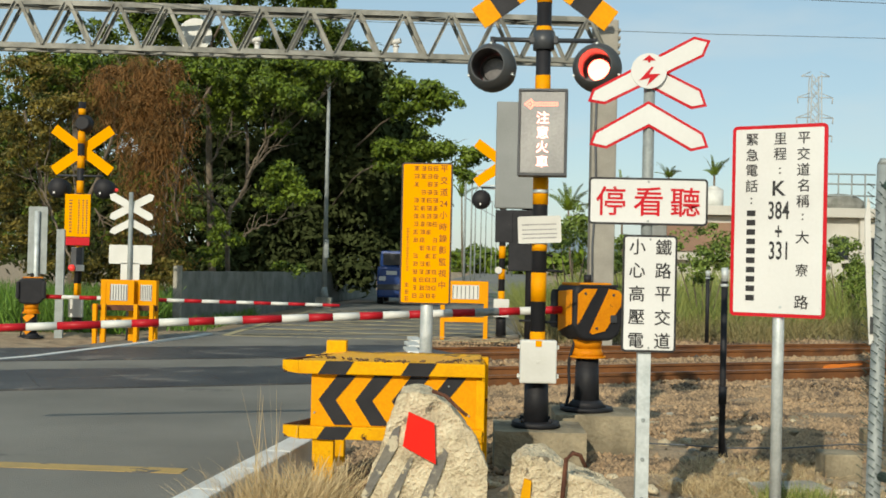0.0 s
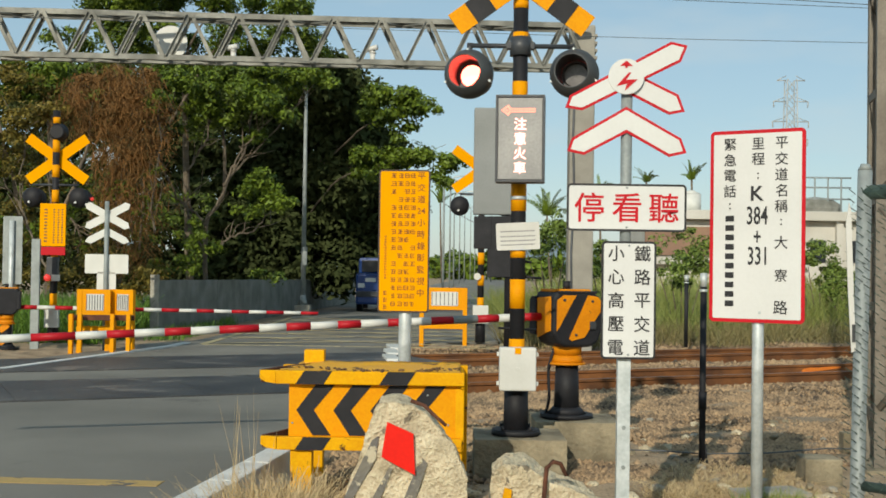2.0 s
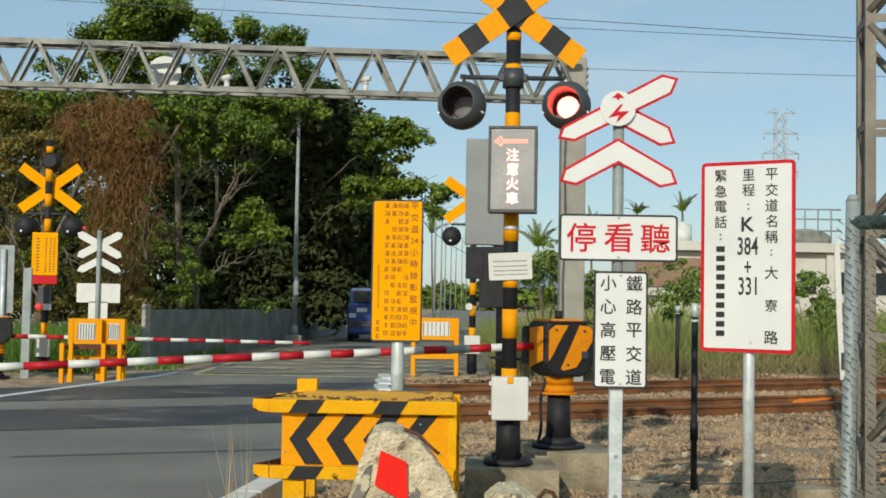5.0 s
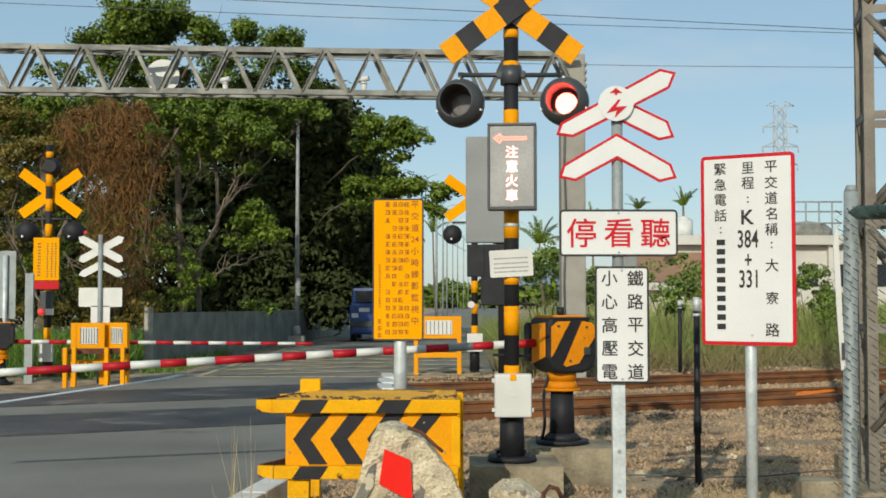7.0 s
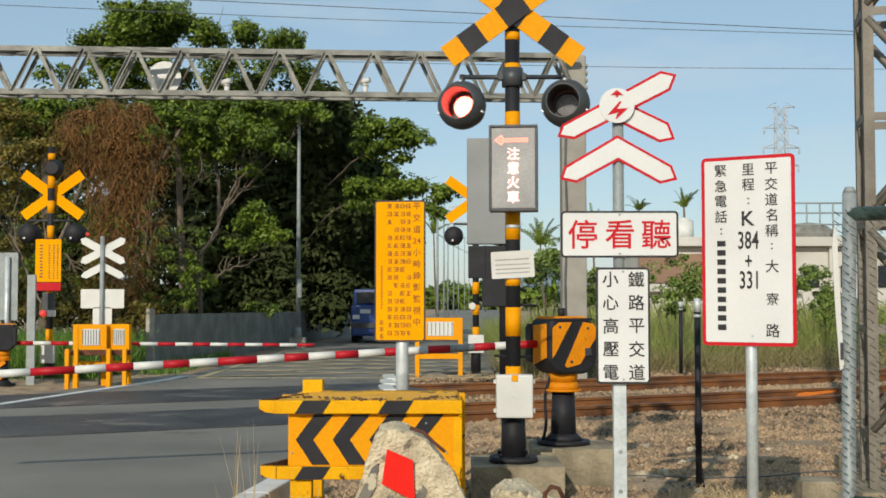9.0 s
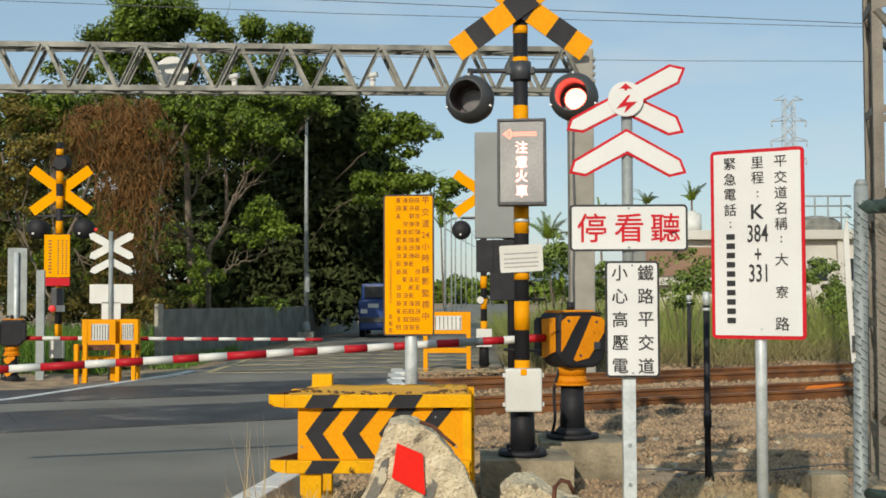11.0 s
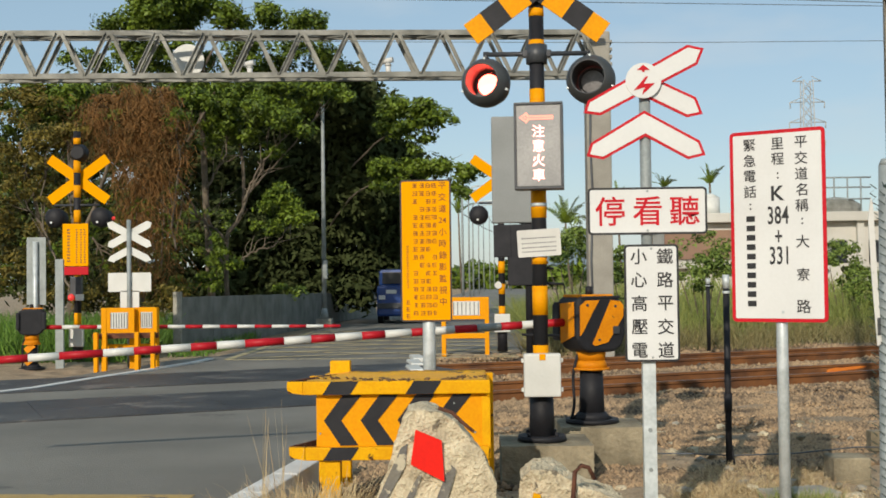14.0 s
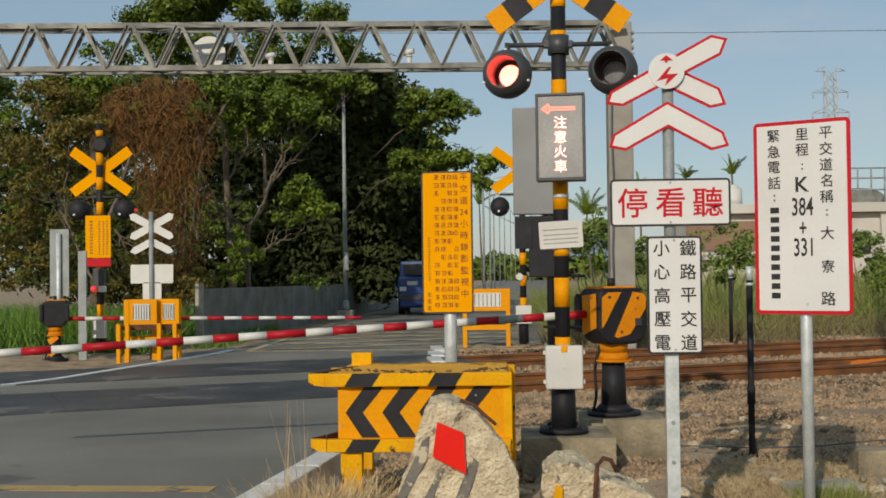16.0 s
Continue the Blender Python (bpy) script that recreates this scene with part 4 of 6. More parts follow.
# ---- chevron guard, stones, posts, fence ----
def chevron_guard():
    g = thing("chevron_guard", (-0.47, 6.9, -0.03), "yellow steel guard box with black chevrons and rusty top", "guard barrier")
    def rail(x0, x1, y, z0, z1, dep=0.05, name="rail"):
        bm = bmesh.new()
        box(bm, ((x0 + x1) / 2, y, (z0 + z1) / 2), (x1 - x0, dep, z1 - z0), 0.006)
        return part(name, bm, M_YELWORN, g)
    rail(-0.515, 0.570, -0.02, 0.628, 0.705)
    rail(-0.503, 0.560, -0.02, 0.250, 0.325)
    for z0, z1, x in ((0.630, 0.704, -0.515), (0.252, 0.324, -0.505)):
        bm = plate(bmesh.new(), [(-0.10, z0 + 0.022), (-0.06, z0 + 0.006), (0.0, z0), (0.0, z1), (-0.10, z1 - 0.004)], -0.045, -0.004)
        for v in bm.verts:
            v.co.y += 6.0 * v.co.x ** 2
            v.co.x += x
        part("corner", bm, M_YELWORN, g)
        rust = bmesh.new()
        d = Vector((0.22, 0.53, 0))
        box(rust, (0, 0, 0), (d.length, 0.016, 0.075), 0.004, Matrix.Translation((x - 0.09 + d.x / 2, 0.035 + d.y / 2, (z0 + z1) / 2)) @ Matrix.Rotation(math.atan2(d.y, d.x), 4, "Z"))
        part("side_rail", rust, M_RUSTY, g)
    for zc, zz in ((0.628, 0.705), (0.250, 0.325)):
        for x in (-0.30, 0.18):
            bm = bmesh.new()
            plate(bm, [(x - 0.10, zc), (x + 0.06, zc), (x + 0.11, zz), (x - 0.05, zz)], -0.049, -0.0455)
            part("stripe", bm, M_BLACK, g)
    bm = bmesh.new()
    box(bm, (0.05, 0.02, 0.477), (0.985, 0.03, 0.309), 0.004)
    p = part("chevron_panel", bm, M_YEL, g)
    for i in range(4):
        x = -0.398 + i * 0.214
        bm = bmesh.new()
        plate(bm, [(x, 0.475), (x + 0.110, 0.622), (x + 0.220, 0.622), (x + 0.10, 0.475), (x + 0.20, 0.330), (x + 0.095, 0.330)], 0.0, 0.006)
        part("chevron", bm, M_BLACK, p)
    for x, z in ((-0.42, 0.40), (0.10, 0.56), (0.48, 0.40), (0.36, 0.57)):
        part("rivet", rod(bmesh.new(), (x, 0.003, z), (x, -0.003, z), 0.006, seg=6), M_GALVDULL, p)
    for x, y, top in ((-0.365, 0.03, 0.26), (0.50, 0.03, 0.26), (-0.36, 0.58, 0.785), (0.535, 0.58, 0.70)):
        bm = bmesh.new()
        box(bm, (x, y, top / 2), (0.125, 0.10, top), 0.006)
        part("leg", bm, M_YELWORN, g)
    bm = bmesh.new()
    box(bm, (0.545, 0.03, 0.46), (0.05, 0.06, 0.30), 0.004)
    part("end_post", bm, M_YELWORN, g)
    for z in (0.65, 0.29):
        bm = bmesh.new()
        box(bm, (0.56, 0.27, z), (0.02, 0.58, 0.08), 0.004)
        part("side_rail", bm, M_YELWORN, g)
    rail(-0.555, 0.56, 0.58, 0.60, 0.69)
    # folded top sheet: yellow paint gone to rust in patches, with a turned-up back edge
    rng = np.random.default_rng(8)
    nx, ny = 46, 14
    bm = bmesh.new()
    grid = []
    for i in range(nx + 1):
        col = []
        for k in range(ny + 1):
            x, y = -0.40 - 0.10 * (1 - k / ny) + (0.95 + 0.10 * (1 - k / ny)) * i / nx, 0.006 + 0.55 * k / ny
            if i == 0:
                x += 0.05 * math.sin(k * 1.3)
            if k == ny:
                y += 0.018 * math.sin(i * 0.9) + 0.012 * math.sin(i * 2.3)
            dent = 0.010 * noise.noise(Vector((x * 5, y * 5, 0))) + 0.004 * noise.noise(Vector((x * 18, y * 18, 3)))
            col.append(bm.verts.new((x, y, 0.692 + dent + 0.016 * k / ny + (0.010 if k == ny else 0))))
        grid.append(col)
    for i in range(nx):
        for k in range(ny):
            bm.faces.new((grid[i][k], grid[i + 1][k], grid[i + 1][k + 1], grid[i][k + 1]))
    top = part("top_sheet", bm, mat("rusty_yellow", (0.78, 0.40, 0.010), (0.66, 0.34, 0.05), 4, 0.75, bump=0.5, chip=(0.075, 0.04, 0.025), chip_at=0.62, chip_scale=5), g, "dented top sheet with peeling paint and rust", True)
    so = top.modifiers.new("thickness", "SOLIDIFY")
    so.thickness = 0.006
    bm = bmesh.new()
    for cx, cy, n in ((0.02, 0.0, 18), (-0.18, 0.12, 9), (0.36, 0.08, 22), (0.45, 0.25, 12), (-0.40, 0.2, 8)):
        for _ in range(n):
            x, y = cx + rng.normal() * 0.05, max(-0.035, cy + rng.normal() * 0.05)
            r = rng.uniform(0.006, 0.017)
            m = Matrix.Translation((min(x, 0.55), y, (0.700 if y > 0.012 else 0.706) + r * 0.3)) @ Euler((rng.normal() * 0.3, rng.normal() * 0.3, rng.uniform(0, 6))).to_matrix().to_4x4()
            bmesh.ops.create_icosphere(bm, subdivisions=1, radius=r, matrix=m @ Matrix.Diagonal((1.4, 0.8, 0.5, 1)))
    litter = part("litter", bm, mat("leaf_litter", (0.20, 0.11, 0.045), (0.08, 0.045, 0.02), 20, 0.9, bump=0.2), g, "leaf litter and rust flakes")
    tagged(litter, kind="stuff")


def broken_stone():
    outline = [(-0.56, -0.2), (0.12, -0.2), (0.105, 0.15), (0.09, 0.33), (0.04, 0.47), (-0.03, 0.56), (-0.09, 0.62), (-0.16, 0.655), (-0.24, 0.672), (-0.30, 0.665), (-0.335, 0.60), (-0.40, 0.40), (-0.47, 0.17)]
    st = single("broken_kerb_block", lump("b", outline, 5.35, 0.34, M_STONE, "", seed=1), M_STONE, "broken upright concrete block with worn stripes and red reflector", "concrete block", smooth=False)
    # the red reflector plate and the remains of painted stripes
    bm = bmesh.new()
    plate(bm, [(-0.262, 0.585), (-0.145, 0.535), (-0.135, 0.352), (-0.20, 0.385), (-0.285, 0.430)], 5.318, 5.326)
    part("reflector", bm, M_REFL, st, "red diamond reflector")
    mgrey = mat("worn_grey_stripe", (0.13, 0.125, 0.115), (0.20, 0.18, 0.14), 9, 0.9, bump=0.5, chip=(0.5, 0.44, 0.31), chip_at=0.54, chip_scale=14)
    for pts in ([(-0.255, 0.375), (-0.225, 0.40), (-0.335, 0.12), (-0.375, 0.06), (-0.42, 0.06)], [(-0.11, 0.43), (-0.08, 0.40), (-0.17, 0.13), (-0.21, 0.06), (-0.255, 0.06)],
                [(-0.33, 0.50), (-0.300, 0.52), (-0.31, 0.42), (-0.45, 0.17), (-0.47, 0.20)]):
        bm = bmesh.new()
        plate(bm, pts, 5.341, 5.36)
        part("worn_stripe", bm, mgrey, st)
    o2 = [(0.19, -0.2), (0.98, -0.2), (0.90, 0.02), (0.78, 0.12), (0.62, 0.19), (0.50, 0.235), (0.40, 0.30), (0.28, 0.305), (0.225, 0.26), (0.205, 0.05)]
    s2 = single("broken_kerb_block", lump("b", o2, 5.9, 0.45, M_STONE, "", amp=0.024, seed=4), M_STONE, "broken concrete block with rusty iron hook", "concrete block")
    bm = bmesh.new()
    plate(bm, [(0.235, -0.1), (0.31, -0.1), (0.325, 0.19), (0.29, 0.20), (0.275, 0.12)], 5.872, 5.892)
    part("worn_stripe", bm, M_YELWORN, s2, "remains of yellow paint")
    bm = bmesh.new()
    limb(bm, [(0.47, 5.87, 0.0), (0.485, 5.86, 0.2), (0.495, 5.88, 0.30), (0.53, 5.92, 0.325), (0.57, 5.95, 0.31), (0.60, 5.97, 0.25)], 0.012, 0.011, 8)
    part("iron_hook", bm, M_RUSTY, s2, "bent rusty reinforcing bar")


def small_posts():
    for p, h, r, lab in (((1.87, 8.75, -0.15), 1.32, 0.024, "slim black marker post with pale cap"), ((4.15, 20.8, -0.02), 1.16, 0.035, "slim black marker post with pale cap")):
        t = thing("marker_post", p, lab, "post", "marker posts")
        bm = bmesh.new()
        rod(bm, (0, 0, 0), (0, 0, h), r, seg=12)
        part("shaft", bm, M_BLACK, t)
        bm = bmesh.new()
        rod(bm, (0, 0, h), (0, 0, h + 0.10), r * 1.05, seg=12)
        rod(bm, (0, 0, h - 0.04), (0, 0, h - 0.02), r * 1.2, seg=12)
        part("cap", bm, M_GALV, t)
        if r < 0.03:
            bm = bmesh.new()
            rod(bm, (0, 0, 0.42), (0, 0, 0.55), r * 1.25, seg=12)
            part("clip", bm, M_BLACK, t)
            part("stay", rod(bmesh.new(), (0.04, -0.01, 0.0), (0.02, 0, 0.17), 0.008, seg=6), M_BLACK, t)
    bm = bmesh.new()
    limb(bm, [(1.25, 8.95, -0.06), (1.6, 8.85, -0.05), (1.9, 8.8, -0.06), (2.4, 8.95, -0.07), (2.9, 9.1, -0.05), (3.4, 9.2, -0.07)], 0.006, 0.006, 6)
    single("ground_cable", bm, M_WIRE, "dark cable lying along the stony ground", "cable")
    bm = bmesh.new()
    box(bm, (2.52, 8.1, -0.06), (0.25, 0.25, 0.20), 0.015)
    single("concrete_block", bm, M_CONCD, "small weathered concrete block on the dry ground", "concrete block")
    bm = bmesh.new()
    box(bm, (3.12, 9.3, -0.05), (0.11, 0.12, 0.20), 0.01)
    single("junction_cabinet", bm, M_CONCD, "small grey steel cabinet beside the track", "cabinet")


def rubble():
    rr = random.Random(12)
    for i, (x, y, s) in enumerate(((1.15, 7.4, 0.07), (1.28, 6.9, 0.09), (1.0, 7.0, 0.05), (1.35, 7.7, 0.06), (0.75, 7.3, 0.06), (2.05, 7.0, 0.06), (2.35, 7.4, 0.08), (1.55, 6.6, 0.05), (0.95, 7.8, 0.05), (2.6, 7.6, 0.07), (0.15, 7.4, 0.07), (0.3, 7.1, 0.05))):
        bm = bmesh.new()
        bmesh.ops.create_icosphere(bm, subdivisions=2, radius=s * 0.7, matrix=Matrix.Diagonal((1.2, 0.9, 0.6, 1)))
        for v in bm.verts:
            v.co *= 1 + 0.7 * noise.noise(v.co * 22 + Vector((i * 3, 0, 0)))
        st = single("loose_stone", bm, M_CONC if i % 2 else M_STONE, "loose broken stone on the dry ground", "stone", "loose stones")
        st.location = (x, y, -0.14 + s * 0.35)
    for i in range(46):
        x, y, r = rr.uniform(0.9, 3.2), rr.uniform(7.6, 11.2), rr.uniform(0.025, 0.05)
        if from_track(x, y) > -0.95 or x < float(interp(y, RIGHT_EDGE)) + 0.3 or (x < 1.4 and y < 9.7):
            continue
        bm = bmesh.new()
        bmesh.ops.create_icosphere(bm, subdivisions=1, radius=r, matrix=Matrix.Diagonal((1.2, 0.9, 0.7, 1)))
        for v in bm.verts:
            v.co *= 1 + 0.8 * noise.noise(v.co * 25 + Vector((i * 5, 1, 0)))
        st = single("loose_stone", bm, (M_STONE, M_CONC, M_CONCD)[i % 3], "loose broken stone on the gravel", "stone", "loose stones")
        st.matrix_basis = pose(x, y, -0.125 + r * 0.4, 0, 0, rr.uniform(0, 360))
    bm = lump("s", [(-0.24, -0.03), (0.22, -0.03), (0.24, 0.035), (-0.22, 0.03)], -0.13, 0.26, None, "", 0.9, 0.008, 3, 3)
    sl = single("concrete_slab", bm, M_CONC, "pale broken concrete slab lying in dry grass", "concrete slab")
    sl.matrix_basis = pose(2.0, 7.45, -0.11, 0, 0, 8)
    bm = bmesh.new()
    limb(bm, [(-0.16, 5.50, 0.66), (-0.10, 5.45, 0.645), (-0.05, 5.43, 0.60), (0.0, 5.42, 0.56)], 0.010, 0.008, 6)
    single("rusty_bar", bm, M_RUSTY, "short rusty iron bar on top of the broken block", "iron bar")


def fence():
    f = thing("chain_link_fence", (0.938, 2.8, -0.14), "green chain-link fence with galvanised post and rail", "fence", rz=-38, ry=1.0)
    bm = bmesh.new()
    rod(bm, (0, 0, 0), (0, 0, 1.645), 0.0165, seg=18)
    rod(bm, (0, 0, 1.645), (0, 0, 1.66), 0.0165, 0.010, seg=18)
    part("post", bm, M_GALVDULL, f)
    for z in (1.595, 0.92):
        bm = bmesh.new()
        rod(bm, (0.0, 0, z), (2.3, 0, z), 0.017 if z > 1 else 0.012, seg=12)
        part("rail", bm, M_GREENFENCE, f)
    # woven wires: zigzag strands, two ribbons square to each other for each length
    V = []
    p, w = 0.0205, 0.0010
    rng = np.random.default_rng(14)
    for y0 in (-0.024,):
        for i in range(98):
            x = -0.026 + i * p
            n = 172
            k = np.arange(n)
            z = 1.60 - k * p * 0.5 + (i % 7) * 0.004
            xx = x + np.where(k % 2, p * 0.55, -p * 0.05) + 0.0035 * np.sin(k * 0.37 + i * 1.9) + rng.normal(size=n) * 0.0016
            yy = y0 + 0.005 * np.where(k % 2, 1, -1)
            q = np.stack([xx, yy, z], 1)
            for d in ((w, 0, w * 0.6), (0, w, 0)):
                d = np.array(d)
                V.append(np.stack([q[:-1] - d, q[:-1] + d, q[1:] + d, q[1:] - d], 1))
    part("wire_mesh", quads("wire_mesh", np.concatenate(V), M_GREENFENCE), M_GREENFENCE, f, "woven green wire")
    b = single("hanging_notice", plate(bmesh.new(), [(0.0, 0.0), (0.005, -0.015), (0.012, -0.20), (0.018, -0.34), (0.008, -0.345), (-0.001, -0.2), (-0.007, -0.05)], 0, 0.003), M_PAPER, "white plastic notice tied to the fence post", "notice")
    b.location = (0.922, 2.775, 1.43)
    bm = bmesh.new()
    box(bm, (0.012, -0.002, -0.30), (0.007, 0.003, 0.04))
    part("printed_patch", bm, M_HOOD, b)


chevron_guard()
broken_stone()
small_posts()
rubble()
fence()


# ---- gantry, masts, wires ----
def gantry():
    a, b = Vector((2.15, 19.15, 4.556)), Vector((-11.0, 17.45, 4.39))
    g = thing("gantry", a, "grey steel lattice girder spanning above the tracks", "gantry")
    d = b - a
    L = d.length
    u = d.normalized()
    n = Vector((-u.y, u.x, 0)).normalized()
    H, W = 0.65, 0.40
    up = Vector((0, 0, 1))
    for s in (-1, 1):
        for z in (0, H):
            bm = bmesh.new()
            q = u.to_track_quat("X", "Z").to_matrix().to_4x4()
            m = Matrix.Translation(u * L / 2 + n * s * W / 2 + up * z) @ q
            box(bm, (0, 0, 0), (L, 0.012, 0.07), m=m)
            box(bm, (0, -s * 0.035, 0.04 if z else -0.04), (L, 0.08, 0.012), m=m)
            part("chord", bm, M_TRUSS, g)
    k = int(L / 0.3682)
    for s in (-1, 1):
        for i in range(k):
            x0, x1 = i * 0.3682, (i + 1) * 0.3682
            z0, z1 = (H, 0) if i % 2 else (0, H)
            bm = bmesh.new()
            p, q2 = u * (x0 + 0.03) + n * s * W / 2 + up * z0, u * (x1 - 0.03) + n * s * W / 2 + up * z1
            w = (q2 - p).to_track_quat("X", "Y").to_matrix().to_4x4()
            box(bm, (0, 0, 0), ((q2 - p).length, 0.055, 0.010), m=Matrix.Translation((p + q2) / 2) @ w)
            box(bm, (0, 0.022, -0.022), ((q2 - p).length, 0.010, 0.045), m=Matrix.Translation((p + q2) / 2) @ w)
            part("brace", bm, M_TRUSS, g)
    for z in (0, H):
        for i in range(k // 2):
            x0, x1 = 2 * i * L / k, 2 * (i + 1) * L / k
            s = 1 if i % 2 else -1
            part("lacing", rod(bmesh.new(), u * x0 + n * s * W / 2 + up * z, u * x1 - n * s * W / 2 + up * z, 0.018, seg=5), M_TRUSS, g)
    # round disc seen through the girder
    bm = bmesh.new()
    c = u * 6.66 + n * -0.3 + up * 0.36
    rod(bm, c + Vector((0, 0.25, 0)), c + Vector((0, 0.27, 0)), 0.27, seg=32)
    part("disc", bm, M_WHITE, g, "round white disc seen through the girder")
    for x, hh in ((3.42, 0.30), (5.62, 0.26)):
        bm = bmesh.new()
        p = u * x + n * (W / 2 + 0.05) * -1 + up * 0.03
        rod(bm, p, p + up * hh * 0.6, 0.04, 0.045, 10)
        rod(bm, p + up * hh * 0.6, p + up * hh * 0.75, 0.06, 0.035, 12)
        rod(bm, p + up * hh * 0.8 + Vector((-0.1, 0, 0)), p + up * hh * 0.9 + Vector((0.08, -0.05, 0)), 0.045, seg=10)
        part("fitting", bm, M_SIGNW, g, "small white fitting on the girder")
    # concrete mast at its end
    mst = thing("concrete_mast", (2.12, 19.4, -0.04), "square grey concrete mast carrying the girder end", "mast")
    bm = bmesh.new()
    box(bm, (0, 0, 2.66), (0.40, 0.40, 5.32), 0.03)
    part("shaft", bm, M_MASTC, mst)
    for i in range(6):
        bm = bmesh.new()
        box(bm, (0.21, -0.05, 4.55 + i * 0.12), (0.05, 0.25, 0.05), 0.006)
        part("clamp", bm, M_MASTC, mst)
    bm = bmesh.new()
    limb(bm, [(-0.13, -0.22, 4.3), (-0.15, -0.22, 3.5), (-0.12, -0.22, 2.6), (-0.16, -0.22, 1.6), (-0.14, -0.22, 0.6)], 0.018, 0.018, 6)
    part("cable", bm, M_WIRE, mst)


def lattice_mast():
    m = thing("lattice_mast", (3.08, 8.6, -0.14), "tall brown lattice steel mast beside the track", "mast", rz=-12)
    for x in (0, 0.62):
        for y in (0, 0.5):
            bm = bmesh.new()
            box(bm, (x + (0.03 if x == 0 else -0.03), y, 4.5), (0.075, 0.012, 9.0))
            box(bm, (x, y + (0.035 if y == 0 else -0.035), 4.5), (0.012, 0.075, 9.0))
            part("leg", bm, M_MAST, m)
    for i in range(11):
        z = 0.4 + i * 0.78
        bm = bmesh.new()
        box(bm, (0.31, 0.005, z), (0.6, 0.012, 0.06))
        box(bm, (0.31, 0.495, z), (0.6, 0.012, 0.06))
        box(bm, (0.0, 0.25, z), (0.012, 0.5, 0.06))
        part("strut", bm, M_MAST, m)
        for y in (0.0, 0.5):
            bm = bmesh.new()
            a, b = (0.02, y, z + 0.05), (0.6, y, z + 0.73)
            if i % 2:
                a, b = (0.6, y, z + 0.05), (0.02, y, z + 0.73)
            rod(bm, a, b, 0.032, seg=4)
            part("brace", bm, M_MAST, m)
    # foundation
    bm = bmesh.new()
    box(bm, (3.42, 8.85, -0.19), (0.9, 0.8, 0.16), 0.02)
    single("mast_footing", bm, M_CONCD, "concrete footing under the lattice mast", "footing")


def wires():
    for y, r, line in ((17.0, 0.006, ((-16, 6.23), (-0.68, 5.482), (5.8, 5.166), (16, 4.67))), (17.2, 0.005, ((-16, 6.02), (-3.7, 5.48), (-0.68, 5.36), (5.8, 5.16), (16, 4.85))),
                       (17.6, 0.0045, ((-16, 5.19), (-6.4, 4.95), (2.0, 4.77), (5.8, 4.73), (16, 4.65)))):
        bm = bough(bmesh.new(), [(x, y, z) for x, z in line], r, r, 6, 6)
        single("overhead_wire", bm, M_WIRE, "thin dark overhead wire above the railway", "wire", "overhead wires")


gantry()
lattice_mast()
wires()


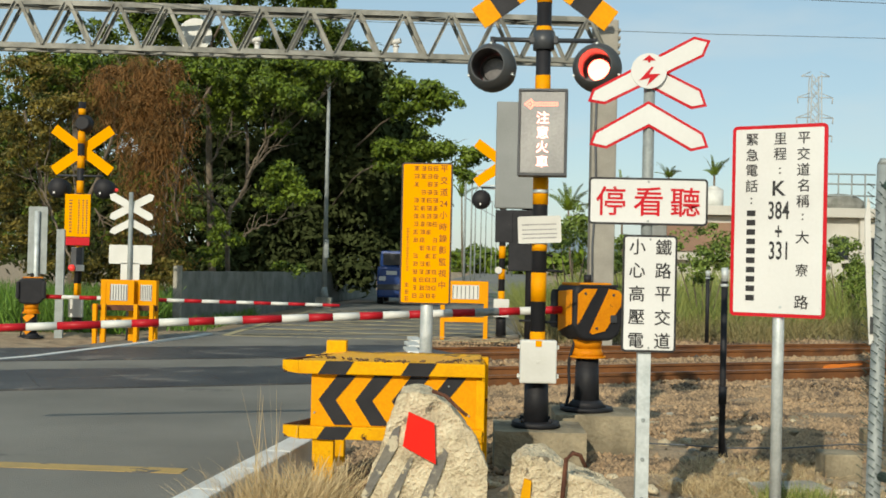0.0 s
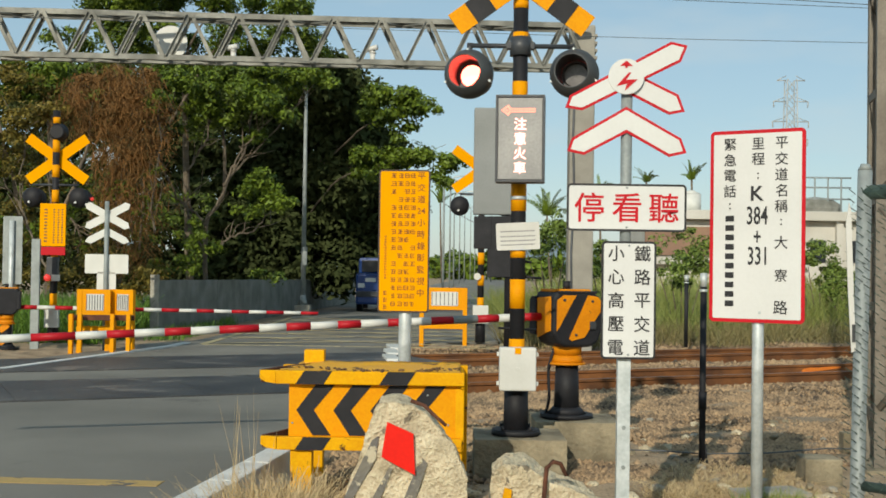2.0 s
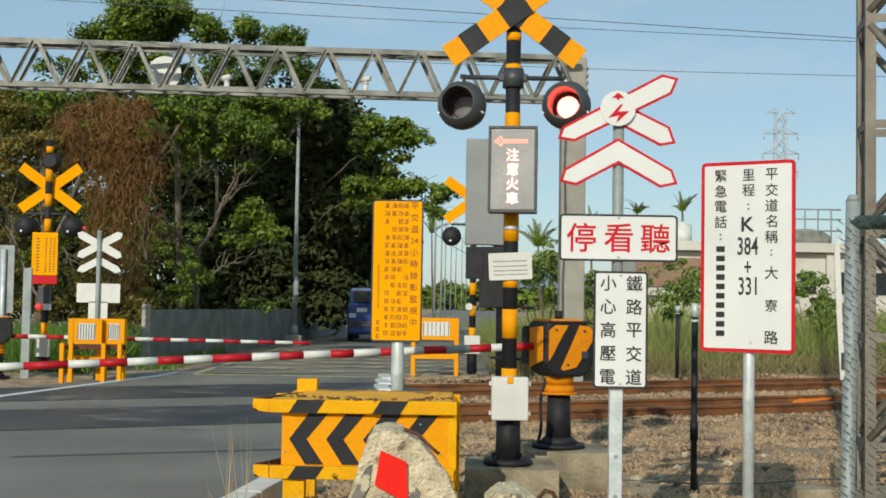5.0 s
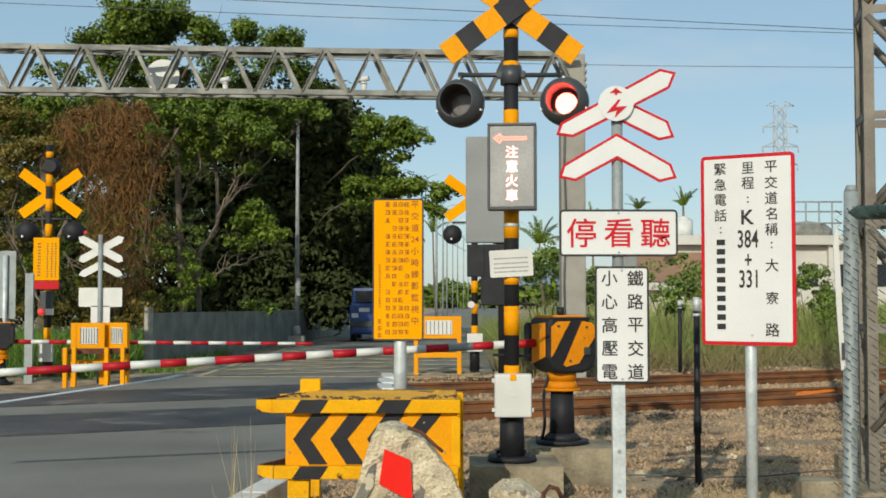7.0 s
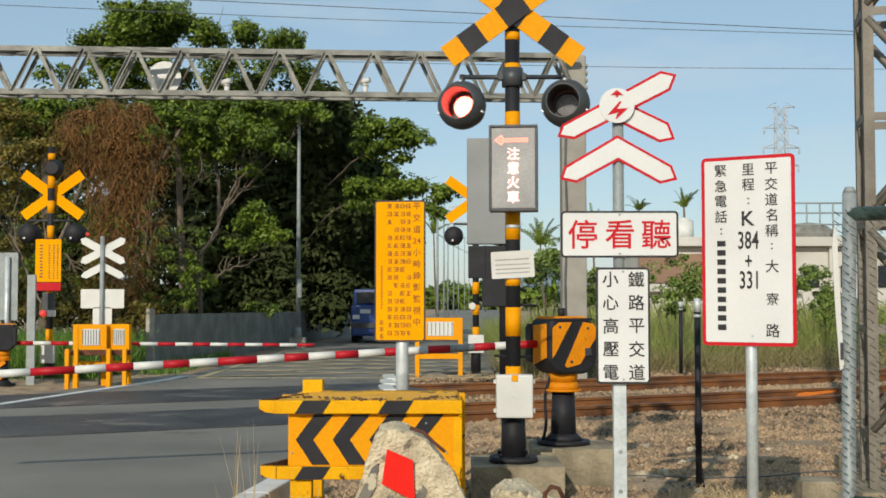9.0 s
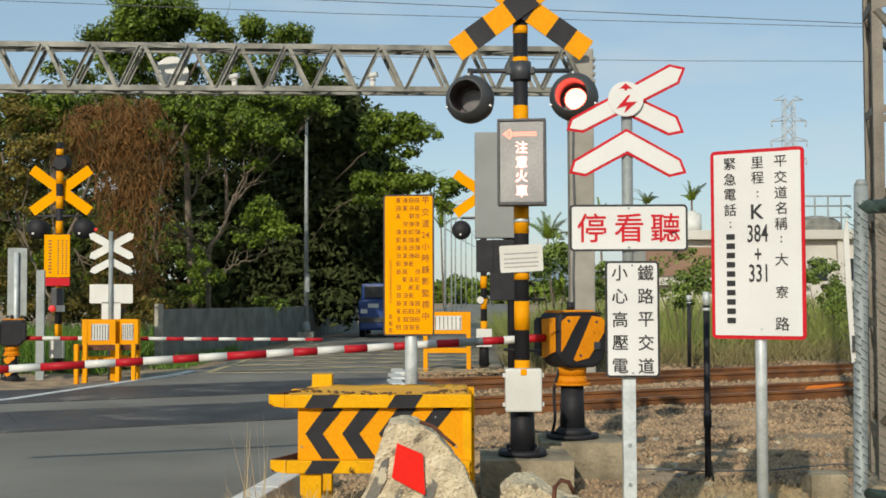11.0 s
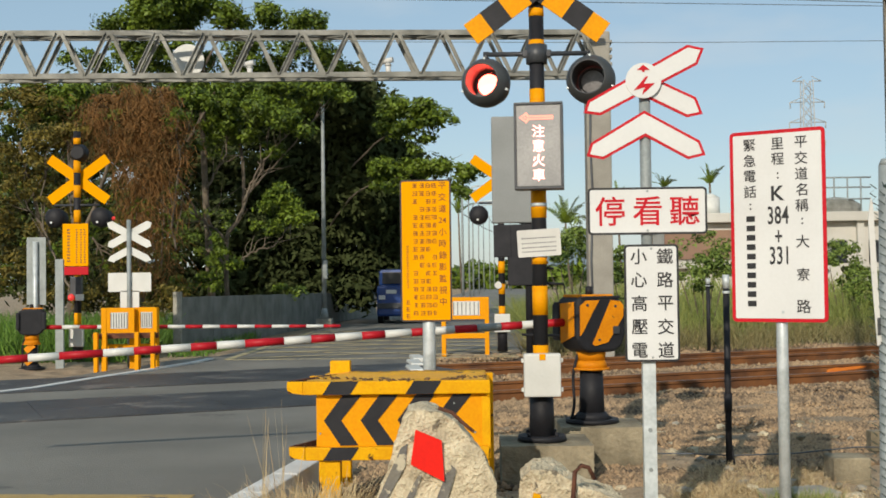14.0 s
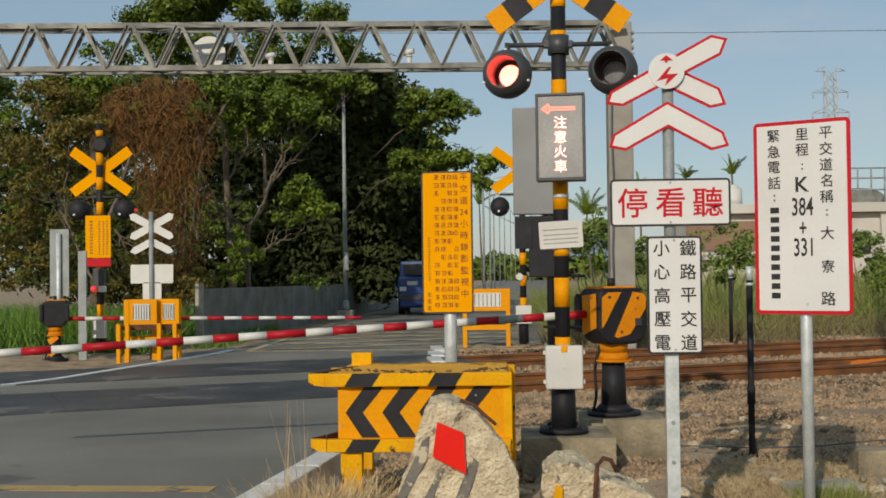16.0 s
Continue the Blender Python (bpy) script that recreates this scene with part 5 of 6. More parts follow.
# ---- far side of the crossing ----
def far_signal(loc, label, with_panel):
    s = thing("crossing_signal", loc, label, "crossing signal", "crossing signals")
    zs = [0.0, 0.55, 0.75, 0.95, 1.12, 1.3, 1.5, 1.7, 2.0, 2.2, 2.4, 2.6, 2.8, 3.0, 3.2, 3.46, 3.56, 3.67]
    banded_pole(s, 0.055, zs, 1, 0, 14)
    bm = bmesh.new()
    rod(bm, (0, 0, 0), (0, 0, 0.5), 0.085, 0.08, 16)
    part("sleeve", bm, M_BLACK, s)
    for ang, y in ((36, 0.08), (-36, 0.066)):
        bm = bmesh.new()
        box(bm, (0, 0, 0), (1.16, 0.012, 0.165), 0.0, Matrix.Rotation(radians(-ang), 4, "Y"))
        ob = part("cross_arm", bm, M_SIGNYEL, s)
        ob.location = (0, y, 2.9)
    for x in (-0.37, 0.37):
        bm = bmesh.new()
        bmesh.ops.create_uvsphere(bm, u_segments=18, v_segments=10, radius=0.165, matrix=Matrix.Translation((x, 0.03, 2.28)) @ Matrix.Diagonal((1, 0.7, 1, 1)))
        lm = part("lamp", bm, M_BLACK, s, "dark back of a round lamp", True)
        bm = bmesh.new()
        rod(bm, (x, 0.04, 2.28), (x, 0.25, 2.28), 0.15, seg=18)
        part("hood", bm, M_BLACK, lm)
        # white disc set in as a highlight on the lamp's dark back
        bm = bmesh.new()
        rod(bm, (x - 0.02, -0.10, 2.20), (x - 0.02, -0.085, 2.20), 0.018, seg=8)
        part("glint", bm, M_SIGNW, lm)
    bm = bmesh.new()
    rod(bm, (-0.37, 0, 2.48), (0.37, 0, 2.48), 0.018, seg=8)
    part("lamp_bracket", bm, M_DARK, s)
    bm = bmesh.new()
    rod(bm, (0.04, -0.12, 3.32), (0.04, 0.02, 3.32), 0.10, 0.15, 18)
    part("bell", bm, M_BLACK, s, "round dark warning bell")
    if with_panel:
        # small glowing ball added for the red light that spills past the lamp
        bm = bmesh.new()
        bmesh.ops.create_uvsphere(bm, u_segments=10, v_segments=6, radius=0.03, matrix=Matrix.Translation((0.55, 0.12, 2.27)))
        part("red_glint", bm, M_REDGLOW, s, "red light showing past the lamp", True)
        bm = bmesh.new()
        box(bm, (0.0, -0.09, 1.84), (0.41, 0.02, 0.68), 0.004)
        p = part("panel", bm, M_SIGNYEL, s, "yellow panel with rows of black print")
        rr = random.Random(4)
        rows = []
        for cx in (-0.11, 0.02, 0.09, 0.15):
            for i in range(11 if cx < 0 else 14):
                rows.append((cx, 2.08 - i * (0.05 if cx < 0 else 0.04), 0.05 if cx < 0 else 0.025, 0.018))
        bars("print", rows, M_INK, p, -0.101)
        bm = bmesh.new()
        box(bm, (0.0, -0.09, 1.425), (0.41, 0.02, 0.13), 0.004)
        part("red_strip", bm, M_RED, p)
        bm = bmesh.new()
        box(bm, (0.0, -0.05, 1.15), (0.18, 0.10, 0.36), 0.01)
        part("switch_box", bm, M_DARK, s)
        bm = bmesh.new()
        bmesh.ops.create_uvsphere(bm, u_segments=12, v_segments=8, radius=0.055, matrix=Matrix.Translation((-0.06, -0.13, 1.0)))
        part("red_lamp", bm, M_REDGLOW, s, "small lit red lamp", True)
        bm = bmesh.new()
        box(bm, (0.07, -0.12, 1.0), (0.13, 0.03, 0.10), 0.004)
        part("tag", bm, M_PAPER, s)
        bm = bmesh.new()
        box(bm, (0.02, -0.12, 0.37), (0.22, 0.09, 0.31), 0.01)
        part("junction_box", bm, M_WHITE, s)
    else:
        bm = bmesh.new()
        box(bm, (0.0, -0.12, 0.47), (0.26, 0.09, 0.30), 0.01)
        part("junction_box", bm, M_WHITE, s)
        bm = bmesh.new()
        rod(bm, (-0.06, -0.09, 1.1), (-0.06, -0.06, 1.1), 0.06, seg=14)
        part("ring", bm, M_PAPER, s)


def far_side():
    far_signal((-6.30, 18.9, 0.06), "far banded crossing signal with yellow instruction panel", True)
    far_signal((0.53, 19.9, 0.07), "far banded crossing signal seen from behind", False)
    # grey message box and dark cabinet beside the second one
    t = thing("message_box", (0.82, 18.5, -0.06), "grey back of a message box on a dark post", "message box")
    bm = bmesh.new()
    box(bm, (-0.11, 0, 3.03), (0.70, 0.20, 1.66), 0.02)
    part("housing", bm, mat("grey_sheet", (0.25, 0.26, 0.25), (0.19, 0.20, 0.19), 1.2, 0.6, bump=0.05), t)
    bm = bmesh.new()
    box(bm, (-0.31, -0.02, 1.92), (0.27, 0.16, 0.50), 0.01)
    box(bm, (0.05, 0, 1.70), (0.56, 0.18, 0.95), 0.015)
    part("cabinet", bm, M_BLACK, t)
    bm = bmesh.new()
    rod(bm, (0.1, 0.0, 0), (0.1, 0, 3.4), 0.06, seg=14)
    part("post", bm, M_BLACK, t)
    # crossed white boards seen from behind
    s = thing("arrow_sign", (-5.20, 18.0, -0.04), "pale back of crossed arrow boards and plates on a post", "sign")
    bm = bmesh.new()
    rod(bm, (0, -0.03, 0), (0, -0.03, 2.28), 0.033, seg=14)
    part("post", bm, M_GALVDULL, s)
    for sg in (1, -1):
        c, q = math.cos(radians(28)), math.sin(radians(28)) * sg
        tip = [(-0.385, 0.0), (-0.33, -0.058), (0.33, -0.058), (0.385, 0.0), (0.33, 0.058), (-0.33, 0.058)]
        part("arrow_board", plate(bmesh.new(), [(x * c - z * q, 2.06 + x * q + z * c) for x, z in tip], 0.010 * sg, 0.010 * sg + 0.008), M_WHITE, s)
    part("arrow_board", plate(bmesh.new(), [(0, 1.885), (0.29, 1.735), (0.335, 1.665), (0.25, 1.635), (0, 1.765), (-0.25, 1.635), (-0.335, 1.665), (-0.29, 1.735)], 0, 0.008), M_WHITE, s)
    for z, w, h in ((1.33, 0.66, 0.29), (1.05, 0.29, 0.30)):
        bm = bmesh.new()
        plate(bm, [(x, z + zz) for x, zz in rounded(w, h, 0.02)], 0, 0.008)
        part("plate", bm, M_WHITE, s)
    # plain sign backs at the far left
    for loc, w, h, z in (((-6.95, 18.85, -0.04), 0.31, 1.08, 1.53),):
        b = thing("sign", loc, "grey metal back of a tall sign on a post", "sign")
        post(b, (0, -0.04), 0, 2.0, 0.04)
        bm = bmesh.new()
        plate(bm, [(x, z + zz) for x, zz in rounded(w, h, 0.02)], 0, 0.01)
        part("board", bm, M_GALVDULL, b)
    c = thing("steel_channel_post", (-6.38, 18.3, -0.04), "grey steel channel post", "post")
    bm = bmesh.new()
    box(bm, (0, 0, 0.85), (0.13, 0.05, 1.7), 0.006)
    part("shaft", bm, M_GALVDULL, c)
    # far barrier machine and boom
    a, b = Vector((-6.60, 18.25, 0.61)), Vector((-2.0, 18.7, 0.56))
    mm = (b - a).to_track_quat("-X", "Z").to_matrix().to_4x4()
    base = Vector((-6.80, 18.25, -0.04))
    mc, boom = barrier_machine(base, Matrix.Translation((a - base) / 0.96) @ mm, from_behind=True, scale=0.96)
    boom_pieces(boom, [(0.28, "w" if i % 2 else "r") for i in range(17)], 0.034, 0.026)
    # yellow guard frames
    def guard(loc, w, h, label, rz=0):
        g = thing("safety_barrier", loc, label, "guard barrier", "yellow guard frames", rz=rz)
        for x in (-w / 2, w / 2):
            bm = bmesh.new()
            box(bm, (x, 0, h / 2), (0.075, 0.07, h), 0.006)
            part("leg", bm, M_YEL, g)
        bm = bmesh.new()
        box(bm, (0, 0, h - 0.19), (w, 0.05, 0.38), 0.006)
        p = part("panel", bm, M_YEL, g)
        bm = bmesh.new()
        box(bm, (0.02, -0.03, h - 0.19), (w * 0.62, 0.01, 0.24), 0.003)
        q = part("plate", bm, M_WHITE, p)
        bm = bmesh.new()
        for i in range(7):
            box(bm, (0.02 - w * 0.29 + i * w * 0.095, -0.0365, h - 0.19), (0.012, 0.003, 0.22))
        part("print", bm, M_HOOD, q)
        bm = bmesh.new()
        box(bm, (0, 0, 0.36), (w, 0.05, 0.09), 0.006)
        part("rail", bm, M_YEL, g)
    guard((-0.09, 20.3, -0.05), 0.74, 1.02, "yellow guard frame with white plate across the tracks", -4)
    guard((-5.26, 17.6, -0.04), 0.41, 0.95, "yellow guard frame with white plates beside the far signal", 8)
    guard((-4.86, 17.7, -0.04), 0.33, 0.95, "yellow guard frame with white plates beside the far signal", -20)
    g = thing("guard_rail", (-5.38, 17.2, -0.05), "short yellow posts with weathered timber rails", "guard barrier")
    for x in (-0.08, 0.04, 0.48, 0.70):
        bm = bmesh.new()
        box(bm, (x, 0.25 * x, 0.32), (0.06, 0.07, 0.58), 0.006)
        part("post", bm, M_YEL, g)
    for z in (0.30, 0.55):
        bm = bmesh.new()
        box(bm, (0.32, 0.15, z), (0.95, 0.06, 0.08), 0.006, Matrix.Rotation(radians(10), 4, "Z"))
        part("rail", bm, M_RUSTY, g)


def roadside_far():
    # boundary wall in panels
    w = thing("wall_west", (0, 0, 0), "low grey concrete panel wall in the shade of trees", "wall", kind="structure")
    a, b = Vector((-5.45, 22.1, -0.05)), Vector((-3.75, 46.5, -0.05))
    n = 12
    for i in range(n):
        p, q = a.lerp(b, i / n), a.lerp(b, (i + 1) / n)
        d = q - p
        bm = bmesh.new()
        h = 1.05 - 0.13 * i / n
        box(bm, (0, 0, 0), (0.12, d.length - 0.02, h), 0.006, Matrix.Translation((p + q) / 2 + Vector((0, 0, h / 2))) @ Matrix.Rotation(math.atan2(-d.x, d.y), 4, "Z"))
        part("panel", bm, M_WALL, w)
    bm = bmesh.new()
    box(bm, (a.x, a.y - 0.12, 0.53), (0.14, 0.14, 1.16), 0.01)
    part("end_post", bm, M_CONC, w)
    lp = thing("street_lamp", (-3.94, 32.0, 0.0), "slender grey street lamp pole on a concrete foot", "street lamp")
    bm = bmesh.new()
    box(bm, (0, 0, 0.14), (0.42, 0.42, 0.28), 0.02)
    part("foot", bm, M_CONC, lp)
    bm = bmesh.new()
    rod(bm, (0, 0, 0.28), (0, 0, 7.2), 0.068, 0.04, 14)
    rod(bm, (0, 0, 0.28), (0, 0, 0.55), 0.13, 0.07, 14)
    box(bm, (0.05, -0.1, 1.6), (0.12, 0.06, 0.5), 0.01)
    # whole pole in dull steel, to stand in for shade on its upper part
    part("pole", bm, M_GALVDULL, lp)
    # blue truck under the trees
    t = thing("blue_truck", (-2.08, 35.6, 0.0), "small blue truck parked under the trees", "truck")
    t.scale = (0.93, 0.93, 0.85)
    bm = bmesh.new()
    box(bm, (0, 0.8, 0.80), (1.55, 1.7, 1.1), 0.08)
    part("body", bm, M_BLUE, t)
    bm = bmesh.new()
    box(bm, (0, 0.95, 1.60), (1.45, 1.4, 0.62), 0.12)
    part("cab", bm, M_BLUE, t)
    bm = bmesh.new()
    box(bm, (0, 0.235, 1.60), (1.22, 0.05, 0.42), 0.02)
    part("windscreen", bm, M_GLASS, t)
    bm = bmesh.new()
    box(bm, (0, 2.8, 1.0), (1.6, 2.2, 0.5), 0.03)
    part("cargo_bed", bm, M_BLUE, t)
    bm = bmesh.new()
    box(bm, (0, -0.07, 0.62), (1.5, 0.06, 0.2), 0.02)
    part("bumper", bm, M_DARK, t)
    bm = bmesh.new()
    box(bm, (-0.3, -0.06, 1.12), (0.34, 0.02, 0.14), 0.004)
    part("number_plate", bm, M_WHITE, t)
    for x in (-0.6, 0.6):
        bm = bmesh.new()
        box(bm, (x, -0.06, 0.92), (0.22, 0.05, 0.15), 0.02)
        part("headlight", bm, M_SIGNW, t)
        for y in (0.6, 3.2):
            bm = bmesh.new()
            rod(bm, (x * 1.15 - 0.09, y, 0.3), (x * 1.15 + 0.09, y, 0.3), 0.3, seg=20)
            part("wheel", bm, M_BLACK, t)
    # distant street poles along the road
    rr = random.Random(9)
    for i, (px, y, h) in enumerate(((-0.3, 55, 5.2), (0.0, 75, 7), (0.3, 90, 7), (0.9, 110, 8), (1.6, 130, 8), (2.6, 150, 9), (3.6, 170, 9.5), (5.4, 60, 0), (4.9, 140, 9), (7.2, 160, 12))):
        if not h:
            continue
        p = thing("street_pole", (px, y, -0.04), "pale distant utility pole beside the road", "pole", "distant poles")
        bm = bmesh.new()
        rod(bm, (0, 0, 0), (0, 0, h), 0.065, 0.05, 10)
        part("shaft", bm, M_GALVDULL, p)
        if i < 5:
            bm = bmesh.new()
            limb(bm, [(0, 0, h), (0.3, 0, h + 0.25), (1.1, 0, h + 0.35)], 0.05, 0.04, 6)
            box(bm, (1.3, 0, h + 0.34), (0.6, 0.2, 0.10), 0.02)
            part("lamp_head", bm, M_GALV, p)
    for z0, y1 in ((6.1, 150), (4.6, 140)):
        bm = bmesh.new()
        limb(bm, [(-0.6, 55, z0), (1.0, 95, z0 + 1.0), (3.2, y1, z0 + 2.2)], 0.02, 0.03, 5)
        single("overhead_wire", bm, M_WIRE, "thin distant wire between street poles", "wire", "overhead wires")


far_side()
roadside_far()


def at(px, py, d):
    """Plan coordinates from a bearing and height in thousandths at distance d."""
    return ((px - 784) * d / 2097, d, 1.25 + (530 - py) * d / 2097)


def blob(px, py, d, rx, rz, n, deep=None):
    x, y, z = at(px, py, d)
    k = d / 2097
    return (x, y, z, rx * k, (deep if deep else rx * k), rz * k, n)


def tree(name, base, label, specs, size, material, limbs, seed, r0=0.22, tuft=0.34, twigs=4, open_to=0.30):
    """limbs: the trunk, then the boughs, each a line through points; fine twigs grow from every bough."""
    t = thing(name, base, label, "tree" if name == "tree" else "shrub")
    rng = np.random.default_rng(seed)
    V = leaves(rng, specs, size, tuft, open_to) - np.array(base)
    part("crown", quads("crown", V, material), material, t)
    o = Vector(base)
    part("trunk", bough(bmesh.new(), [Vector(p) - o for p in limbs[0]], r0, r0 * 0.5, 10, 4, 0.012, rng), M_BARK, t, smooth=True)
    fine = bmesh.new()
    for pts in limbs[1:]:
        pts = [Vector(p) - o for p in pts]
        part("limb", bough(bmesh.new(), pts, r0 * 0.42, 0.012, 7, 5, 0.015, rng), M_BARK, t)
        for _ in range(twigs):
            i = int(rng.integers(1, len(pts)))
            a = pts[i - 1].lerp(pts[i], float(rng.uniform(0.2, 1)))
            d = (pts[i] - pts[i - 1]).normalized() + Vector(rng.normal(size=3)) * 0.6 + Vector((0, 0, 0.25))
            d = d.normalized() * float(rng.uniform(0.4, 1.1))
            bough(fine, [a, a + d * 0.5 + Vector(rng.normal(size=3)) * 0.08, a + d], 0.014, 0.003, 5, 3)
    if twigs:
        tagged(part("twig", fine, M_BARK, t, "thin bare pale twigs"), kind="stuff")
    return t


def trees():
    B = lambda d, *rows: [blob(px, py, d + dd, rx, rz, n, deep) for px, py, dd, rx, rz, n, deep in rows]
    # tall crown that rises over the girder
    tree("tree", (-7.3, 33.5, 0), "tall dark green broadleaf tree rising above the girder",
         B(30.5, (250, 45, 0, 62, 42, 9000, 1.6), (215, 70, 0, 45, 26, 4000, 1.4), (300, 35, 0, 32, 40, 3500, 1.2), (195, 15, 0, 22, 16, 900, 0.6), (148, 66, 0, 26, 13, 1100, 0.6),
           (364, 60, 0, 28, 24, 1900, 0.9), (345, 38, 0, 14, 10, 350, 0.4), (432, 58, 0, 26, 20, 1300, 0.7), (424, 36, 0, 10, 8, 160, 0.3), (485, 72, 0, 30, 16, 1100, 0.7), (505, 55, 0, 20, 9, 350, 0.5), (528, 76, 0, 16, 8, 250, 0.4),
           (270, 120, 0.5, 90, 36, 5200, 1.6), (395, 125, 0.5, 80, 34, 4200, 1.6), (500, 125, 0.5, 50, 32, 2400, 1.4), (100, 135, 0.5, 52, 20, 1300, 1.0), (180, 125, 0.5, 40, 30, 1500, 1.0),
           (545, 160, 1.5, 40, 26, 1500, 1.2), (440, 190, 1.5, 130, 44, 6500, 1.4), (250, 190, 1.5, 130, 50, 4500, 1.4)),
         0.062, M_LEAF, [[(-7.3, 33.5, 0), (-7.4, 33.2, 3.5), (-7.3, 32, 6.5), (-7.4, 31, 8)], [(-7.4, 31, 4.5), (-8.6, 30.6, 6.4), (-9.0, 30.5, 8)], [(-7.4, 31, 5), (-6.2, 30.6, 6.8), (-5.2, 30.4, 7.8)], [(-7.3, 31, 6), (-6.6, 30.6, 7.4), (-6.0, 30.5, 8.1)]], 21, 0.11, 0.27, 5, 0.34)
    # dense trees behind, in the tall crown's shade, with shade painted into their leaves
    tree("tree", (-5.6, 41, 0), "dense tree behind the wall, deep shade put into its leaf colour",
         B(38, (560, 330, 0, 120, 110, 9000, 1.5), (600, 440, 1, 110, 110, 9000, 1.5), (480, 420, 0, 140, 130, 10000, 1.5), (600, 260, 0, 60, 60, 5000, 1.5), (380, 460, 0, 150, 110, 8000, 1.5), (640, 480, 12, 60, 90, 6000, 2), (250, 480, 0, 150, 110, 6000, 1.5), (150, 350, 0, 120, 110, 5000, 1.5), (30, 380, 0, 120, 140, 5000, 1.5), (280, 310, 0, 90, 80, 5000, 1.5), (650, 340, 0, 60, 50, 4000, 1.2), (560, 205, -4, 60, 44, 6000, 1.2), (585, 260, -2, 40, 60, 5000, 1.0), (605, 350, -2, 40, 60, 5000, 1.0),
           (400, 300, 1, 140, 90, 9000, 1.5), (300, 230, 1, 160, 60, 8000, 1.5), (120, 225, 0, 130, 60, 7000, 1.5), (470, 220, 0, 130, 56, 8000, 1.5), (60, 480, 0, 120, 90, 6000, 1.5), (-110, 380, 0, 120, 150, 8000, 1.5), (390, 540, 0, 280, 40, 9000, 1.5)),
         0.13, M_LEAFSHADE, [[(-5.6, 41, 0), (-5.4, 41, 4), (-5.0, 41, 7)], [(-5.4, 41, 4), (-4.2, 40, 6), (-3.6, 40, 7)]], 22, 0.2, 0.6, 0, 0.1)
    # main green tree
    L = lambda d, *pts: [at(px, py, d + k * 0.12) for k, (px, py) in enumerate(pts)]
    tree("tree", (-5.6, 27.2, 0), "bright green broadleaf tree with spreading pale limbs",
         B(26.3, (290, 196, 0, 42, 24, 2900, 0.8), (340, 205, -0.2, 36, 26, 2500, 0.8), (345, 245, 0.2, 42, 26, 1700, 0.8), (285, 238, 0.5, 36, 26, 1300, 0.7), (415, 222, -0.4, 34, 22, 2500, 0.7), (395, 262, 0.2, 30, 16, 700, 0.5), (465, 240, -0.5, 34, 17, 1900, 0.6), (490, 258, -0.4, 20, 10, 600, 0.4),
           (445, 190, 0.2, 46, 18, 2100, 0.8), (530, 188, 0.3, 44, 13, 1500, 0.6), (565, 196, 0.3, 22, 9, 450, 0.4), (380, 182, 0.4, 60, 18, 1700, 0.7), (340, 290, 0.8, 50, 26, 650, 0.6), (440, 290, 0.6, 40, 18, 450, 0.5),
           (445, 392, -0.8, 30, 24, 1500, 0.5), (480, 415, -0.8, 32, 13, 900, 0.4), (430, 425, -0.7, 26, 12, 450, 0.4), (452, 368, -0.8, 16, 9, 300, 0.3),
           (340, 492, -0.6, 38, 22, 420, 0.6), (325, 455, -0.5, 22, 18, 180, 0.4), (372, 505, -0.6, 24, 12, 240, 0.4), (300, 528, -0.5, 44, 18, 600, 0.5), (240, 525, -0.5, 44, 26, 700, 0.5), (470, 540, 1.5, 30, 10, 300, 0.4)),
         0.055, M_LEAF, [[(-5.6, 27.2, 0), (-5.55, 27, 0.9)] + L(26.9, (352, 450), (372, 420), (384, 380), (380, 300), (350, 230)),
                        L(26.6, (352, 455), (330, 428), (300, 410), (280, 390), (262, 330)), L(26.5, (350, 450), (380, 400), (398, 360), (420, 320), (430, 250)), L(26.2, (318, 362), (335, 330), (352, 300), (356, 240)),
                        L(26.0, (372, 505), (385, 485), (408, 470), (432, 466), (452, 446), (470, 420)), L(26.3, (384, 385), (400, 345), (425, 305), (470, 260)), L(26.4, (352, 500), (330, 470), (318, 430), (322, 390)), L(26.3, (300, 408), (270, 345), (262, 300), (285, 240)), L(26.8, (384, 380), (430, 330), (500, 255), (540, 200))], 23, 0.062, 0.20, 9, 0.22)
    # overhanging tree beside the road
    tree("tree", (-4.9, 38.5, 0), "dark green tree with layered branches hanging over the road",
         B(31.5, (690, 222, 0, 40, 16, 2300, 0.8), (650, 222, 0.3, 32, 20, 1800, 0.8), (735, 240, -0.2, 32, 13, 1200, 0.6), (700, 250, 0, 50, 12, 1300, 0.6), (650, 262, 0.4, 30, 16, 900, 0.6), (705, 274, 0, 26, 9, 420, 0.4), (690, 295, 0, 14, 8, 160, 0.3), (698, 208, 0, 10, 6, 120, 0.2),
           (640, 335, 0.2, 36, 20, 1700, 0.8), (690, 330, 0, 36, 16, 1500, 0.7), (735, 330, -0.2, 36, 13, 1300, 0.6), (785, 340, -0.3, 36, 15, 1300, 0.6), (655, 362, 0, 40, 13, 1000, 0.6), (770, 366, -0.2, 36, 11, 700, 0.5)),
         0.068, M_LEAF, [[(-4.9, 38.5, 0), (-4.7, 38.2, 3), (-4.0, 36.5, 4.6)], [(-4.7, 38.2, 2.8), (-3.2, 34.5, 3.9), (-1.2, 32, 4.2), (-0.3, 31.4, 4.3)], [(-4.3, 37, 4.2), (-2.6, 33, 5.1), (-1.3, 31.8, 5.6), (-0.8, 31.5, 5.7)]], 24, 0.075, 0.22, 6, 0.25)
